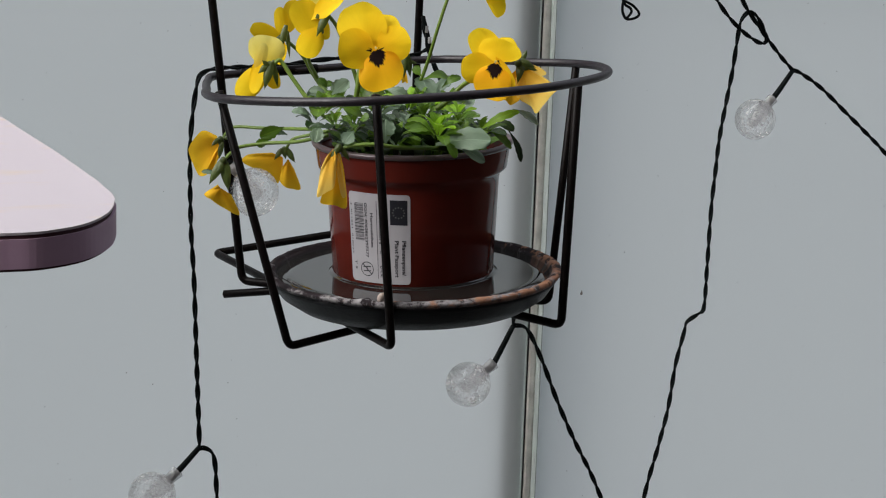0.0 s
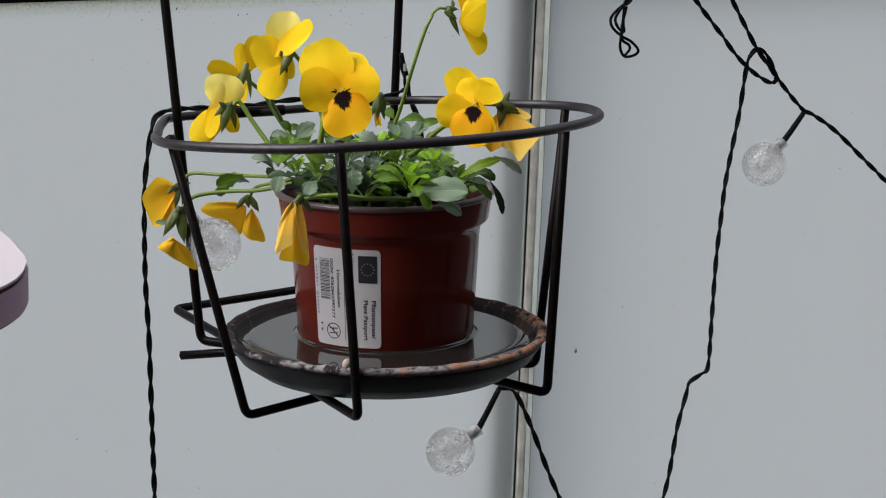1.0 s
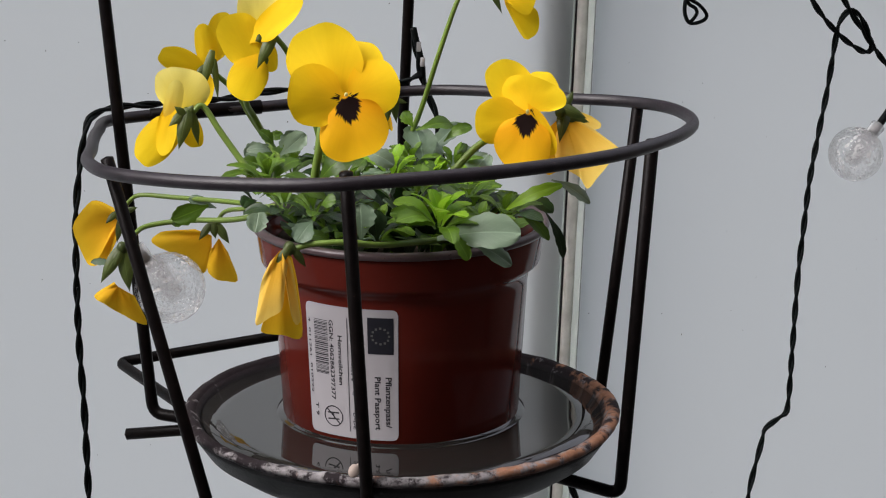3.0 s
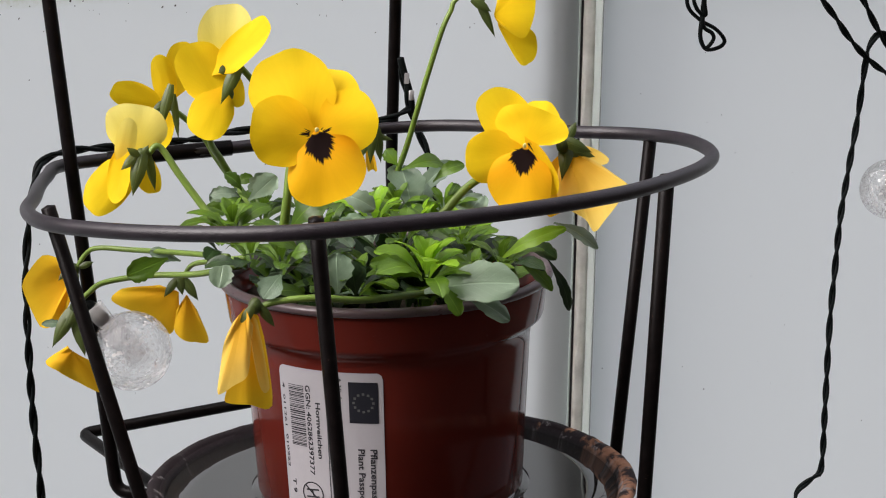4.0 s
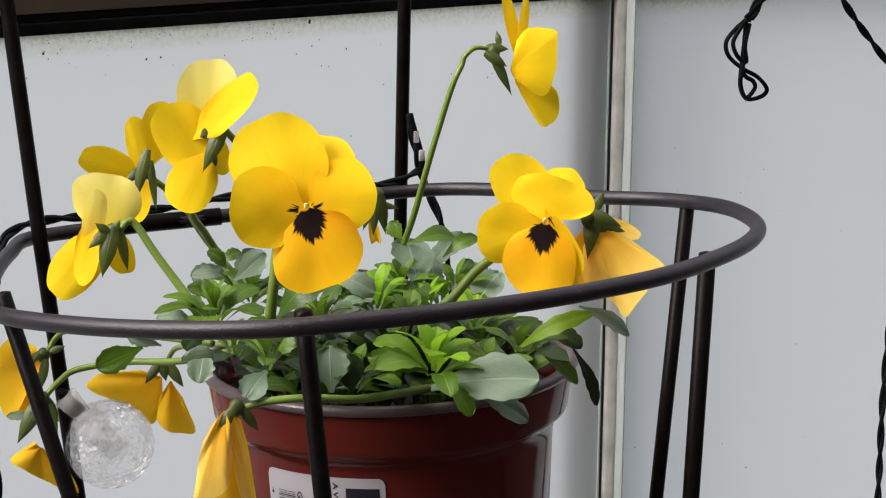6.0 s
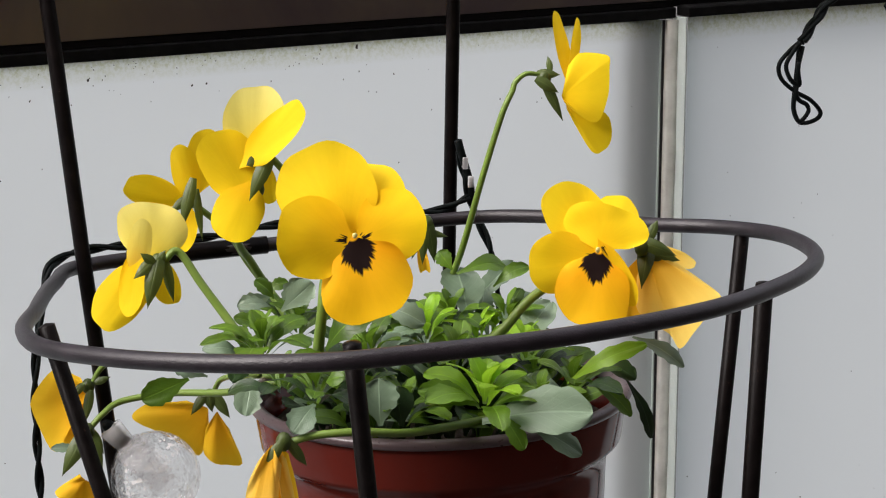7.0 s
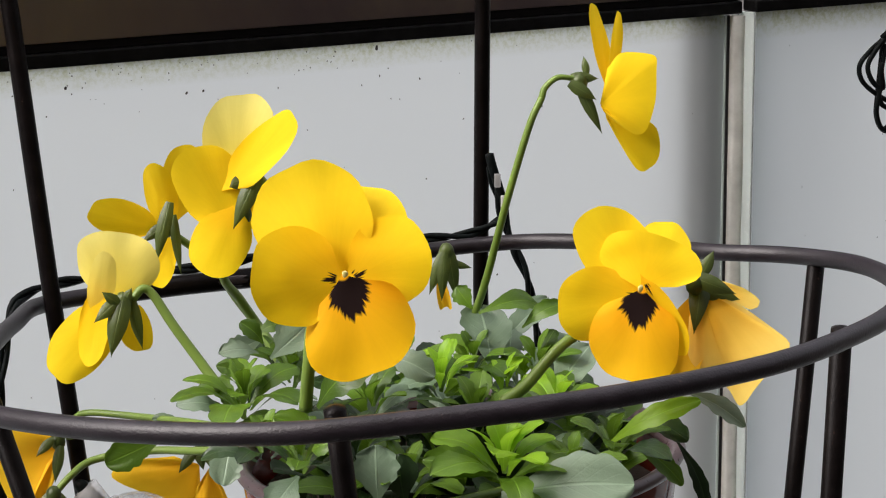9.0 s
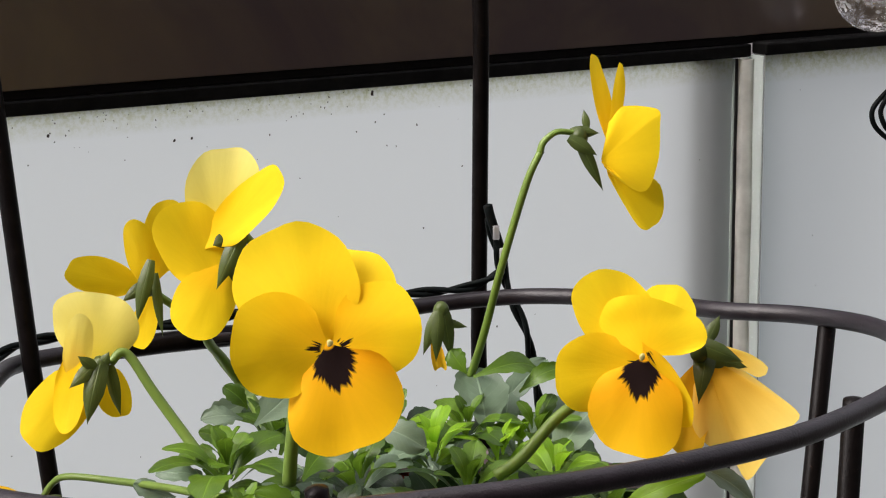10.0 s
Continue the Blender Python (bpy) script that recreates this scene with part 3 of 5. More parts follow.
def speck(x, z, size, seed, proud=0.0):
    rng = random.Random(seed)
    bm = bmesh.new()
    n = 7
    ring = []
    for k in range(n):
        a = 2 * math.pi * k / n
        r = size * rng.uniform(0.45, 1.15)
        ring.append(bm.verts.new((x + r * math.cos(a) * 0.8, -0.0001 - proud, z + r * math.sin(a))))
    top = bm.verts.new((x, -0.0001 - proud - size * 0.4, z))
    for k in range(n):
        bm.faces.new((ring[k], ring[(k + 1) % n], top))
    return bm


for i, (x, z, s) in enumerate(((-0.0929, -0.0056, 0.0006), (0.0011, -0.0016, 0.0009), (-0.0582, -0.0097, 0.0005), (-0.0531, -0.0096, 0.0006), (0.0151, -0.0114, 0.0005), (0.0170, -0.0412, 0.0003), (-0.1219, -0.0338, 0.0003), (-0.1028, -0.0153, 0.0003), (0.0055, -0.0165, 0.0003), (-0.0123, -0.0016, 0.0004), (-0.0238, -0.0061, 0.0003), (-0.0148, -0.0042, 0.0003), (-0.1305, -0.2302, 0.0005), (-0.1465, -0.2214, 0.0005))):
    part("dirt_speck", speck(x, z, s, i), M_SPECK, screen)
part("dirt_speck", speck(0.1608, -0.2102, 0.0017, 91, 0.0076), M_SMEAR, screen, "pale smear of dried dirt")
rng = random.Random(5)
for i in range(150):
    x, z = rng.uniform(-0.36, 0.115), -0.45 * rng.random() ** 1.5 - 0.001
    part("dirt_speck", speck(x, z, rng.choice((0.0002, 0.0002, 0.00028, 0.0004)), 200 + i), M_SPECK, screen)
for i in range(70):
    x, z = rng.uniform(0.137, 0.45), -0.45 * rng.random() ** 1.3 - 0.001
    part("dirt_speck", speck(x, z, rng.choice((0.0002, 0.0002, 0.0003, 0.0004)), 500 + i, 0.0075), M_SPECK, screen)

for i in range(70):
    x, z = rng.gauss(-0.075, 0.045), -0.0006 - abs(rng.gauss(0, 0.0055))
    if x < 0.11:
        part("dirt_speck", speck(x, z, rng.choice((0.00018, 0.00022, 0.0003)), 800 + i), M_SPECK, screen)

# ---- the table whose corner reaches in ----
TABLE_Z = 0.7387


def table_outline(grow=0.0):
    """A straight end running back towards the screen and a rounded front corner."""
    corner = [(-0.1932, -0.1602), (-0.1867, -0.1995), (-0.1834, -0.2242), (-0.1817, -0.2434), (-0.1825, -0.2550), (-0.1873, -0.2731), (-0.1977, -0.2895), (-0.2131, -0.2986), (-0.2274, -0.2999)]
    pts = [Vector((-0.2260, 0.0350, 0)), Vector((-0.2084, -0.0753, 0))] + curve_through([Vector((*q, 0)) for q in corner], 6) + [Vector((-0.3343, -0.2990, 0)), Vector((-0.8000, -0.3300, 0)), Vector((-0.8000, -0.1500, 0))]
    mid = Vector((-0.50, -0.12, 0))
    return [p + (p - mid).normalized() * grow for p in pts]


def slab(outline, z0, z1, wobble=0.0, seed=0):
    rng = random.Random(seed)
    bm = bmesh.new()
    fine = []
    for a, b in zip(outline, outline[1:] + outline[:1]):
        n = max(1, min(3, int((b - a).length / 0.004)))
        fine += [a.lerp(b, k / n) for k in range(n)]
    lo, hi = [], []
    for p in fine:
        w = wobble * rng.uniform(-1, 1)
        lo.append(bm.verts.new((p.x, p.y, z0)))
        hi.append(bm.verts.new((p.x + w, p.y + w, z1)))
    n = len(fine)
    for k in range(n):
        bm.faces.new((lo[k], lo[(k + 1) % n], hi[(k + 1) % n], hi[k]))
    bm.faces.new(hi)
    bm.faces.new(lo[::-1])
    return bm


table = thing("table", "white table with a chipped mauve edge and rounded corner", "table")
part("edge_band", slab(table_outline(0.0004), TABLE_Z - 0.0124, TABLE_Z - 0.0020), M_MAUVE, table, "mauve edge band", False)
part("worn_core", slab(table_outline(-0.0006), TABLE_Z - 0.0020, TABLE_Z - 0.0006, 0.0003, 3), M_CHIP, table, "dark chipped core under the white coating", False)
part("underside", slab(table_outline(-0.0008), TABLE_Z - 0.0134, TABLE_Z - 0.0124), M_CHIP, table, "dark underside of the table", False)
part("tabletop", slab(table_outline(-0.0002), TABLE_Z - 0.0006, TABLE_Z + 0.0003, 0.0002, 4), M_TABLE, table, "white laminate top, faintly stained", False)
for x, y in ((-0.74, -0.28), (-0.74, -0.17), (-0.32, -0.04), (-0.34, -0.25)):
    part("leg", bar([(x, y, 0.0), (x, y, TABLE_Z - 0.0134)], 0.014, 14), M_MAUVE, table)


# ---- the hanging basket ----
basket = thing("wire_basket", "black coated wire hanging basket holding a saucer and pot", "plant hanger")
R0, GX, GY = Vector((0.0000, 0.0150, 0.7388)), 0.0490, -0.0813
WIRE = 0.0021


def on_ring(x, y, lift=0.0):
    """A place in the tilted plane of the ring, from its middle."""
    return R0 + Vector((x, y, GX * x + GY * y + lift))


def ring_way():
    """A round front and a straighter back between the two hangers."""
    pts = ((0.0982, 0.0000), (0.0905, 0.0207), (0.0773, 0.0372), (0.0687, 0.0548), (0.0578, 0.0725), (0.0419, 0.0870), (0.0205, 0.0897), (0.0000, 0.0841), (-0.0176, 0.0769), (-0.0359, 0.0745), (-0.0600, 0.0752), (-0.0852, 0.0680), (-0.0928, 0.0447), (-0.0977, 0.0223), (-0.1014, 0.0000), (-0.1059, -0.0242), (-0.1034, -0.0498), (-0.0900, -0.0718), (-0.0717, -0.0899), (-0.0495, -0.1029), (-0.0242, -0.1059), (-0.0000, -0.1060), (0.0231, -0.1014), (0.0447, -0.0928), (0.0631, -0.0791), (0.0789, -0.0629), (0.0907, -0.0437), (0.0971, -0.0222))
    return curve_through([on_ring(x, y) for x, y in pts], 6, True)


part("rim_ring", bar(ring_way(), WIRE, 14, True), M_RING, basket, "black wire rim with a worn sheen")
part("ring_sleeve", bar([on_ring(-0.0700, 0.0728), on_ring(-0.0500, 0.0752), on_ring(-0.0290, 0.0750)], 0.0026, 12), M_WIRE, basket, "joining sleeve on the rim")

F_TOP, F_BOT = (-0.0405, -0.0798, 0.7461), (-0.0243, -0.0596, 0.6203)
RF_TOP, RF_BOT = (0.0667, -0.0525, 0.7469), (0.0701, -0.0350, 0.6200)
RB_TOP, RB_BOT = (0.0948, 0.0294, 0.7432), (0.0878, 0.0360, 0.6130)
FL_TOP, FL_BOT = (-0.1009, -0.0160, 0.7379), (-0.0660, -0.0200, 0.6112)
PIN, PIN_BACK, L_BEND = (-0.0753, 0.1306, 0.6225), (-0.0114, 0.1220, 0.6330), (-0.0716, 0.0722, 0.6214)
UP = 0.0021
part("upright", bar(rounded([F_TOP, F_BOT, (-0.0475, 0.0355, 0.6208), PIN, PIN_BACK, (0.0384, 0.1226, 0.6373)], 0.0042), UP, 12), M_WIRE, basket)
part("upright", bar(rounded([FL_TOP, FL_BOT, (-0.0213, -0.0009, 0.6143), (0.0428, 0.0246, 0.6197), RB_BOT, RB_TOP], 0.0045), UP, 12), M_WIRE, basket)
part("upright", bar(rounded([RF_TOP, RF_BOT, (0.0323, -0.0007, 0.6240), (-0.0259, 0.0364, 0.6230), L_BEND, (-0.0835, 0.0777, 0.7330), (-0.0890, 0.0898, 0.7954), (-0.0937, 0.0984, 0.8436), LEAN @ Vector((-0.1222, -0.0300, 0.0880)), LEAN @ Vector((-0.1222, -0.0040, 0.0930)), LEAN @ Vector((-0.1222, 0.0080, 0.0880)), LEAN @ Vector((-0.1222, 0.0080, 0.0640))], 0.0045), 0.0022, 12), M_WIRE, basket, "long hanger hooked over the top of the screen")
part("upright", bar(rounded([(0.0385, 0.1218, 0.6353), (0.0343, 0.1215, 0.7145), (0.0342, 0.1166, 0.7970), (0.0330, 0.1147, 0.8368), LEAN @ Vector((0.0040, -0.0300, 0.0880)), LEAN @ Vector((0.0040, -0.0040, 0.0930)), LEAN @ Vector((0.0040, 0.0080, 0.0880)), LEAN @ Vector((0.0040, 0.0080, 0.0640))], 0.006), 0.0021, 12), M_WIRE, basket, "long hanger hooked over the top of the screen")
part("base_rod", bar([(-0.0820, 0.0687, 0.6153), (-0.0255, 0.0564, 0.6202), (0.0430, 0.0460, 0.6239)], UP, 12), M_WIRE, basket, "straight base rod with a free end")

# ---- saucer, water and pot stand square to the saucer's own plane ----
NB = Vector((-0.02983, 0.01825, 0.99939))
ax = (Vector((1, 0, 0)) - NB * NB.x).normalized()
ay = NB.cross(ax)
SEAT = Matrix(((ax.x, ay.x, NB.x, 0.0039), (ax.y, ay.y, NB.y, 0.0060), (ax.z, ay.z, NB.z, 0.6418), (0, 0, 0, 1)))

saucer = thing("saucer", "dark metal saucer full of water with a flaking rusty lip", "saucer", SEAT)
part("dish", lathe([(0, -0.0125), (0.050, -0.0125), (0.058, -0.0105), (0.0660, -0.0060), (0.0695, -0.0020), (0.0709, 0.0003), (0.0722, -0.0010), (0.0736, -0.0030), (0.0724, -0.0046), (0.0680, -0.0110), (0.0600, -0.0165), (0.0500, -0.0182), (0, -0.0182)], 96), M_SAUCER, saucer, "black enamelled dish")
lip = lathe([(0.0706, -0.0004), (0.0713, 0.0005), (0.0725, 0.0012), (0.0741, 0.0011), (0.0752, 0.0002), (0.0751, -0.0011), (0.0741, -0.0020), (0.0730, -0.0026)], 144)
for v in lip.verts:
    v.co.z += 0.0006 * noise.noise(v.co * 160) + 0.00035 * noise.noise(v.co * 520)
    v.co.xy *= 1 + 0.005 * noise.noise(v.co * 210)
part("lip", lip, M_SAUCER, saucer, "flaking lip with chalk and rust")
water = link_mesh("water", lathe([(0, -0.0018), (0.030, -0.0018), (0.060, -0.0018), (0.0691, -0.0016), (0.0688, -0.0030), (0, -0.0060)], 72), M_WATER)
water.matrix_world = SEAT
ripple = lathe([(0.0407, 0.0010), (0.0412, 0.0006), (0.0420, 0.0002), (0.0438, -0.00015), (0.0438, -0.0005), (0.0407, -0.0005)], 72)
bmesh.ops.translate(ripple, verts=ripple.verts, vec=(0.0009, 0.0045, -0.0018))
part("meniscus", ripple, M_WATER, water, "raised edge of the water round the pot")
tagged(water, "still dark water standing in the saucer", "water", kind="stuff")

grit = bmesh.new()
bmesh.ops.create_icosphere(grit, subdivisions=2, radius=0.0017)
for v in grit.verts:
    v.co *= 1 + 0.35 * noise.noise(v.co * 900)
    v.co.z *= 1.5
pebble = link_mesh("pebble", grit, M_GRIT)
pebble.matrix_world = Matrix.Translation(SEAT @ Vector((-0.0335, -0.0640, 0.0028))) @ Matrix.Rotation(0.5, 4, "Y")
tagged(pebble, "small pale crumb of grit on the saucer lip", "pebble")

POT = SEAT @ Matrix.Translation((0.0009, 0.0045, -0.0096))
pot = thing("flower_pot", "red-brown plastic flower pot with a white plant label", "flower pot", POT)
POT_R0, POT_R1, POT_H = 0.0405, 0.0436, 0.0765


def pot_radius(z):
    return POT_R0 + (POT_R1 - POT_R0) * z / 0.056


part("pot_body", lathe([(0, 0.0), (0.034, 0.0), (0.0380, 0.0008), (POT_R0, 0.003), (pot_radius(0.0555), 0.0555), (pot_radius(0.0590) + 0.0003, 0.0590), (0.0464, 0.0612), (0.0474, 0.0620), (0.0478, 0.0630), (0.0491, 0.0726), (0.0492, 0.0742), (0.0477, 0.0742), (0.0465, 0.0640), (0.0419, 0.0580), (0.0389, 0.004), (0, 0.003)], 80), M_POT, pot)
part("pot_rim", lathe([(0.0488, 0.0732), (0.0503, 0.0735), (0.0509, 0.0746), (0.0505, 0.0757), (0.0491, 0.0762), (0.0475, 0.0754), (0.0468, 0.0720)], 80), M_RIM, pot, "scuffed greyish pot rim, lightened for the sheen on top")


def on_pot(deg, z, proud):
    r = pot_radius(z) + proud
    return Vector((r * math.cos(radians(deg)), r * math.sin(radians(deg)), z))


LAB_A, LAB_B, LAB_Z0, LAB_Z1 = -151.3, -106.7, 0.0100, 0.0555


def lab(u, v, proud):
    """A place on the label: u across, v down, both 0 to 1."""
    return on_pot(LAB_A + (LAB_B - LAB_A) * u, LAB_Z1 + (LAB_Z0 - LAB_Z1) * v, proud)


def label_patch(u0, u1, v0, v1, proud, corner=0.0, n=14):
    bm = bmesh.new()
    cols = []
    for i in range(n + 1):
        s = i / n
        u = u0 + (u1 - u0) * s
        inset = 0.0
        if corner:
            d = min(s, 1 - s) * (u1 - u0)
            if d < corner:
                inset = 0.72 * corner * (1 - math.sqrt(max(0, 1 - ((corner - d) / corner) ** 2)))
        cols.append((bm.verts.new(lab(u, v0 + inset, proud)), bm.verts.new(lab(u, v1 - inset, proud))))
    for a, b in zip(cols, cols[1:]):
        bm.faces.new((a[0], a[1], b[1], b[0]))
    return bm


LAB_W = (LAB_B - LAB_A) * math.pi / 180 * 0.0415
LAB_H = LAB_Z1 - LAB_Z0
rng = random.Random(31)
scum = bmesh.new()
# Scum crumbs at left; the right-hand ones stand in for the waterline's glint.
for i in range(30):
    a = radians(rng.choice((rng.uniform(-178, -136), rng.uniform(-178, -150), rng.uniform(-62, -34))))
    r = 0.0411 + rng.uniform(0, 0.0012)
    at = POT @ Vector((r * math.cos(a), r * math.sin(a), 0.0070))
    lump = bmesh.ops.create_icosphere(scum, subdivisions=1, radius=rng.uniform(0.00018, 0.00042))["verts"]
    for q in lump:
        q.co = at + Vector((q.co.x * 1.4, q.co.y * 1.2, q.co.z * 0.6)) * rng.uniform(0.8, 1.2)
crumbs = link_mesh("waterline_scum", scum, M_RIM)
tagged(crumbs, "pale crumbs of scum along the waterline, those at right for its glint", "scum", kind="stuff")
paper = part("label", label_patch(0, 1, 0, 1, 0.0002, 0.060, 90), M_PAPER, pot, "white paper plant label")


def print_line(text, u, v0, v1, tall):
    """A line running down the label between v0 and v1, its letters turned to the right."""
    bm = lettering(text, 1.0)
    xs = [q.co.x for q in bm.verts]
    x0, x1 = min(xs), max(xs)
    for q in bm.verts:
        q.co = lab(u + q.co.y * tall / LAB_W, v0 + (v1 - v0) * (q.co.x - x0) / (x1 - x0), 0.00032)
    part("print", bm, M_INK, paper, "", False)


print_line("4  011261  010222", 0.030, 0.12, 0.70, 0.0012)
print_line("GGN: 4062862397377", 0.290, 0.11, 0.72, 0.0021)
print_line("Hornveilchen", 0.385, 0.22, 0.60, 0.0021)
print_line("T 9", 0.075, 0.77, 0.87, 0.0018)
print_line("D-DE", 0.530, 0.80, 0.93, 0.0019)
print_line("C", 0.530, 0.63, 0.665, 0.0019)
print_line("A Viola", 0.600, 0.03, 0.20, 0.0018)
print_line("Plant Passport", 0.765, 0.51, 0.92, 0.0027)
print_line("Pflanzenpass/", 0.875, 0.51, 0.90, 0.0027)
part("divider_line", label_patch(0.487, 0.494, 0.08, 0.95, 0.00032), M_INK, paper)
v = 0.12
rng = random.Random(11)
for i in range(34):
    w = rng.choice((0.004, 0.007, 0.010, 0.004))
    part("barcode_bar", label_patch(0.105, 0.270, v, v + w, 0.00032, n=4), M_INK, paper)
    v += w + rng.choice((0.004, 0.006, 0.009))
    if v > 0.69:
        break
part("flag", label_patch(0.70, 0.955, 0.06, 0.335, 0.00032, n=8), M_FLAG, paper, "dark blue flag panel")
for k in range(12):
    a = 2 * math.pi * k / 12
    u, w = 0.8275 + 0.085 * math.cos(a), 0.1975 + 0.085 * LAB_W / LAB_H * math.sin(a) * 0.98
    part("star", label_patch(u - 0.011, u + 0.011, w - 0.008, w + 0.008, 0.00042, n=2), M_STAR, paper)


def print_ring(u, w, r, wide):
    bm = bmesh.new()
    pr = []
    for k in range(29):
        a = 2 * math.pi * k / 28
        pr.append([bm.verts.new(lab(u + q * math.cos(a) / LAB_W, w + q * math.sin(a) / LAB_H, 0.00032)) for q in (r, r - wide)])
    for a, b in zip(pr, pr[1:]):
        bm.faces.new((a[0], a[1], b[1], b[0]))
    return bm


part("printed_mark", print_ring(0.300, 0.850, 0.0037, 0.0004), M_INK, paper, "round printed mark")


def stroke(x0, y0, x1, y1, wide):
    """A straight printed stroke inside the round mark, in metres from its middle."""
    a, b = Vector((x0, y0)), Vector((x1, y1))
    n = (b - a).normalized().orthogonal() * wide * 0.5
    bm = bmesh.new()
    bm.faces.new([bm.verts.new(lab(0.300 + q.x / LAB_W, 0.850 + q.y / LAB_H, 0.00034)) for q in (a - n, a + n, b + n, b - n)])
    return bm


for q in ((-0.0022, -0.0010, 0.0022, -0.0014), (-0.0022, 0.0012, 0.0022, 0.0008), (-0.0002, -0.0012, 0.0004, 0.0010), (-0.0024, -0.0024, 0.0024, 0.0024)):
    part("printed_mark", stroke(*q, 0.0005), M_INK, paper)
v = 0.16
while v < 0.56:
    w = rng.choice((0.012, 0.016, 0.020))
    part("print", label_patch(0.522, 0.552, v, v + w, 0.00032, n=2), M_INK, paper)
    v += w + rng.choice((0.008, 0.012, 0.026))

soil = bmesh.new()
rows = []
for i in range(11):
    r = 0.0445 * i / 10
    rows.append([soil.verts.new((r * math.cos(k * math.pi / 18), r * math.sin(k * math.pi / 18), 0.0665 + 0.004 * noise.noise((r * 200 * math.cos(k), k * 0.7, i)) - 0.02 * r)) for k in range(36)] if i else [soil.verts.new((0, 0, 0.068))])
for a, b in zip(rows, rows[1:]):
    for k in range(36):
        if len(a) == 1:
            soil.faces.new((a[0], b[k], b[(k + 1) % 36]))
        else:
            soil.faces.new((a[k], a[(k + 1) % 36], b[(k + 1) % 36], b[k]))
earth = link_mesh("potting_soil", soil, M_SOIL)
earth.matrix_world = POT
tagged(earth, "dark crumbly potting soil in the pot", "soil", kind="stuff")


# ---- the string of crackle-ball lights ----
lights = thing("string_lights", "black twisted cable with clear crackle-glass ball lights", "fairy lights")
W = LEAN


def bulb(ball, cap, radius, joint):
    """A ball on its socket at cap, with the short lead to the joint of the cable."""
    ball, cap, joint = Vector(ball), Vector(cap), Vector(joint)
    d = (cap - ball).normalized()
    bm = bmesh.new()
    bmesh.ops.create_uvsphere(bm, u_segments=40, v_segments=24, radius=radius)
    for v in bm.verts:
        v.co *= 1 + 0.006 * noise.noise(v.co * 400 + ball * 50)
    bmesh.ops.translate(bm, verts=bm.verts, vec=ball)
    globe = part("globe", bm, M_CRACK, lights, "clear crackled ball")
    part("lamp_cavity", bar([ball + d * radius * 0.97, ball + d * radius * 0.3, ball - d * radius * 0.25], lambda s: radius * (0.36 - 0.12 * s), 14), M_CAVITY, globe, "pale lamp cavity inside the ball")
    part("sleeve", bar([ball + d * radius * 0.92, ball + d * radius * 1.25, ball + d * radius * 1.50], lambda s: radius * (0.23 + 0.05 * s), 14), M_SLEEVE, globe, "clear plastic sleeve")
    part("socket", bar(curve_through([ball + d * radius * 1.02, cap + d * radius * 0.2, joint], 6), lambda s: 0.0021 - 0.0006 * s, 10), M_CABLE, globe, "black rubber lead")


def wall_at(x, z, d=-0.012):
    return W @ Vector((x, d, z))


# along the basket's back and down at its corner
hang = [(0.0389, 0.1147, 0.7376), (0.0299, 0.1143, 0.7341), (0.0139, 0.1131, 0.7336), (-0.0039, 0.1109, 0.7339), (-0.0247, 0.1089, 0.7329), (-0.0384, 0.1067, 0.7313), (-0.0552, 0.1046, 0.7306), (-0.0718, 0.1014, 0.7306), (-0.0818, 0.0971, 0.7308), (-0.0894, 0.0918, 0.7296), (-0.0936, 0.0866, 0.7255), (-0.0972, 0.0828, 0.7043), (-0.0980, 0.0825, 0.6863), (-0.0970, 0.0846, 0.6498), (-0.0948, 0.0864, 0.6188), (-0.0929, 0.0886, 0.5777), (-0.0903, 0.0915, 0.5227)]
part("cable", twisted(hang), M_CABLE, lights)
part("cable", twisted([(-0.0903, 0.0915, 0.5227), (-0.0863, 0.0914, 0.5222), (-0.0821, 0.0916, 0.5159), (-0.0800, 0.0931, 0.4897), (-0.0758, 0.0975, 0.4285), (-0.0700, 0.1044, 0.3408)]), M_CABLE, lights)
bulb((-0.1158, 0.0944, 0.4961), (-0.1032, 0.0932, 0.5083), 0.0130, (-0.0903, 0.0915, 0.5233))
bulb((-0.0655, 0.0729, 0.6689), (-0.0770, 0.0734, 0.6829), 0.0130, (-0.0779, 0.0753, 0.6835))
# from the clip down behind the pot to the next ball
part("cable", twisted([(0.0357, 0.1149, 0.7522), (0.0390, 0.1156, 0.7387), (0.0418, 0.1141, 0.7299), (0.0454, 0.1127, 0.7207), (0.0483, 0.1135, 0.7053), (0.0584, 0.1157, 0.6609), (0.0801, 0.1178, 0.6130), (0.0949, 0.1189, 0.5849), (0.0961, 0.1193, 0.5764)]), M_CABLE, lights)
part("cable", twisted([(0.0961, 0.1193, 0.5764), (0.1046, 0.1192, 0.5735), (0.1142, 0.1199, 0.5556), (0.1262, 0.1211, 0.5277), (0.1382, 0.1221, 0.5029), (0.1534, 0.1233, 0.4741), (0.1759, 0.1274, 0.4218), (0.1912, 0.1312, 0.3638)]), M_CABLE, lights)
bulb((0.0703, 0.1189, 0.5422), (0.0828, 0.1179, 0.5527), 0.0130, (0.0961, 0.1189, 0.5760))
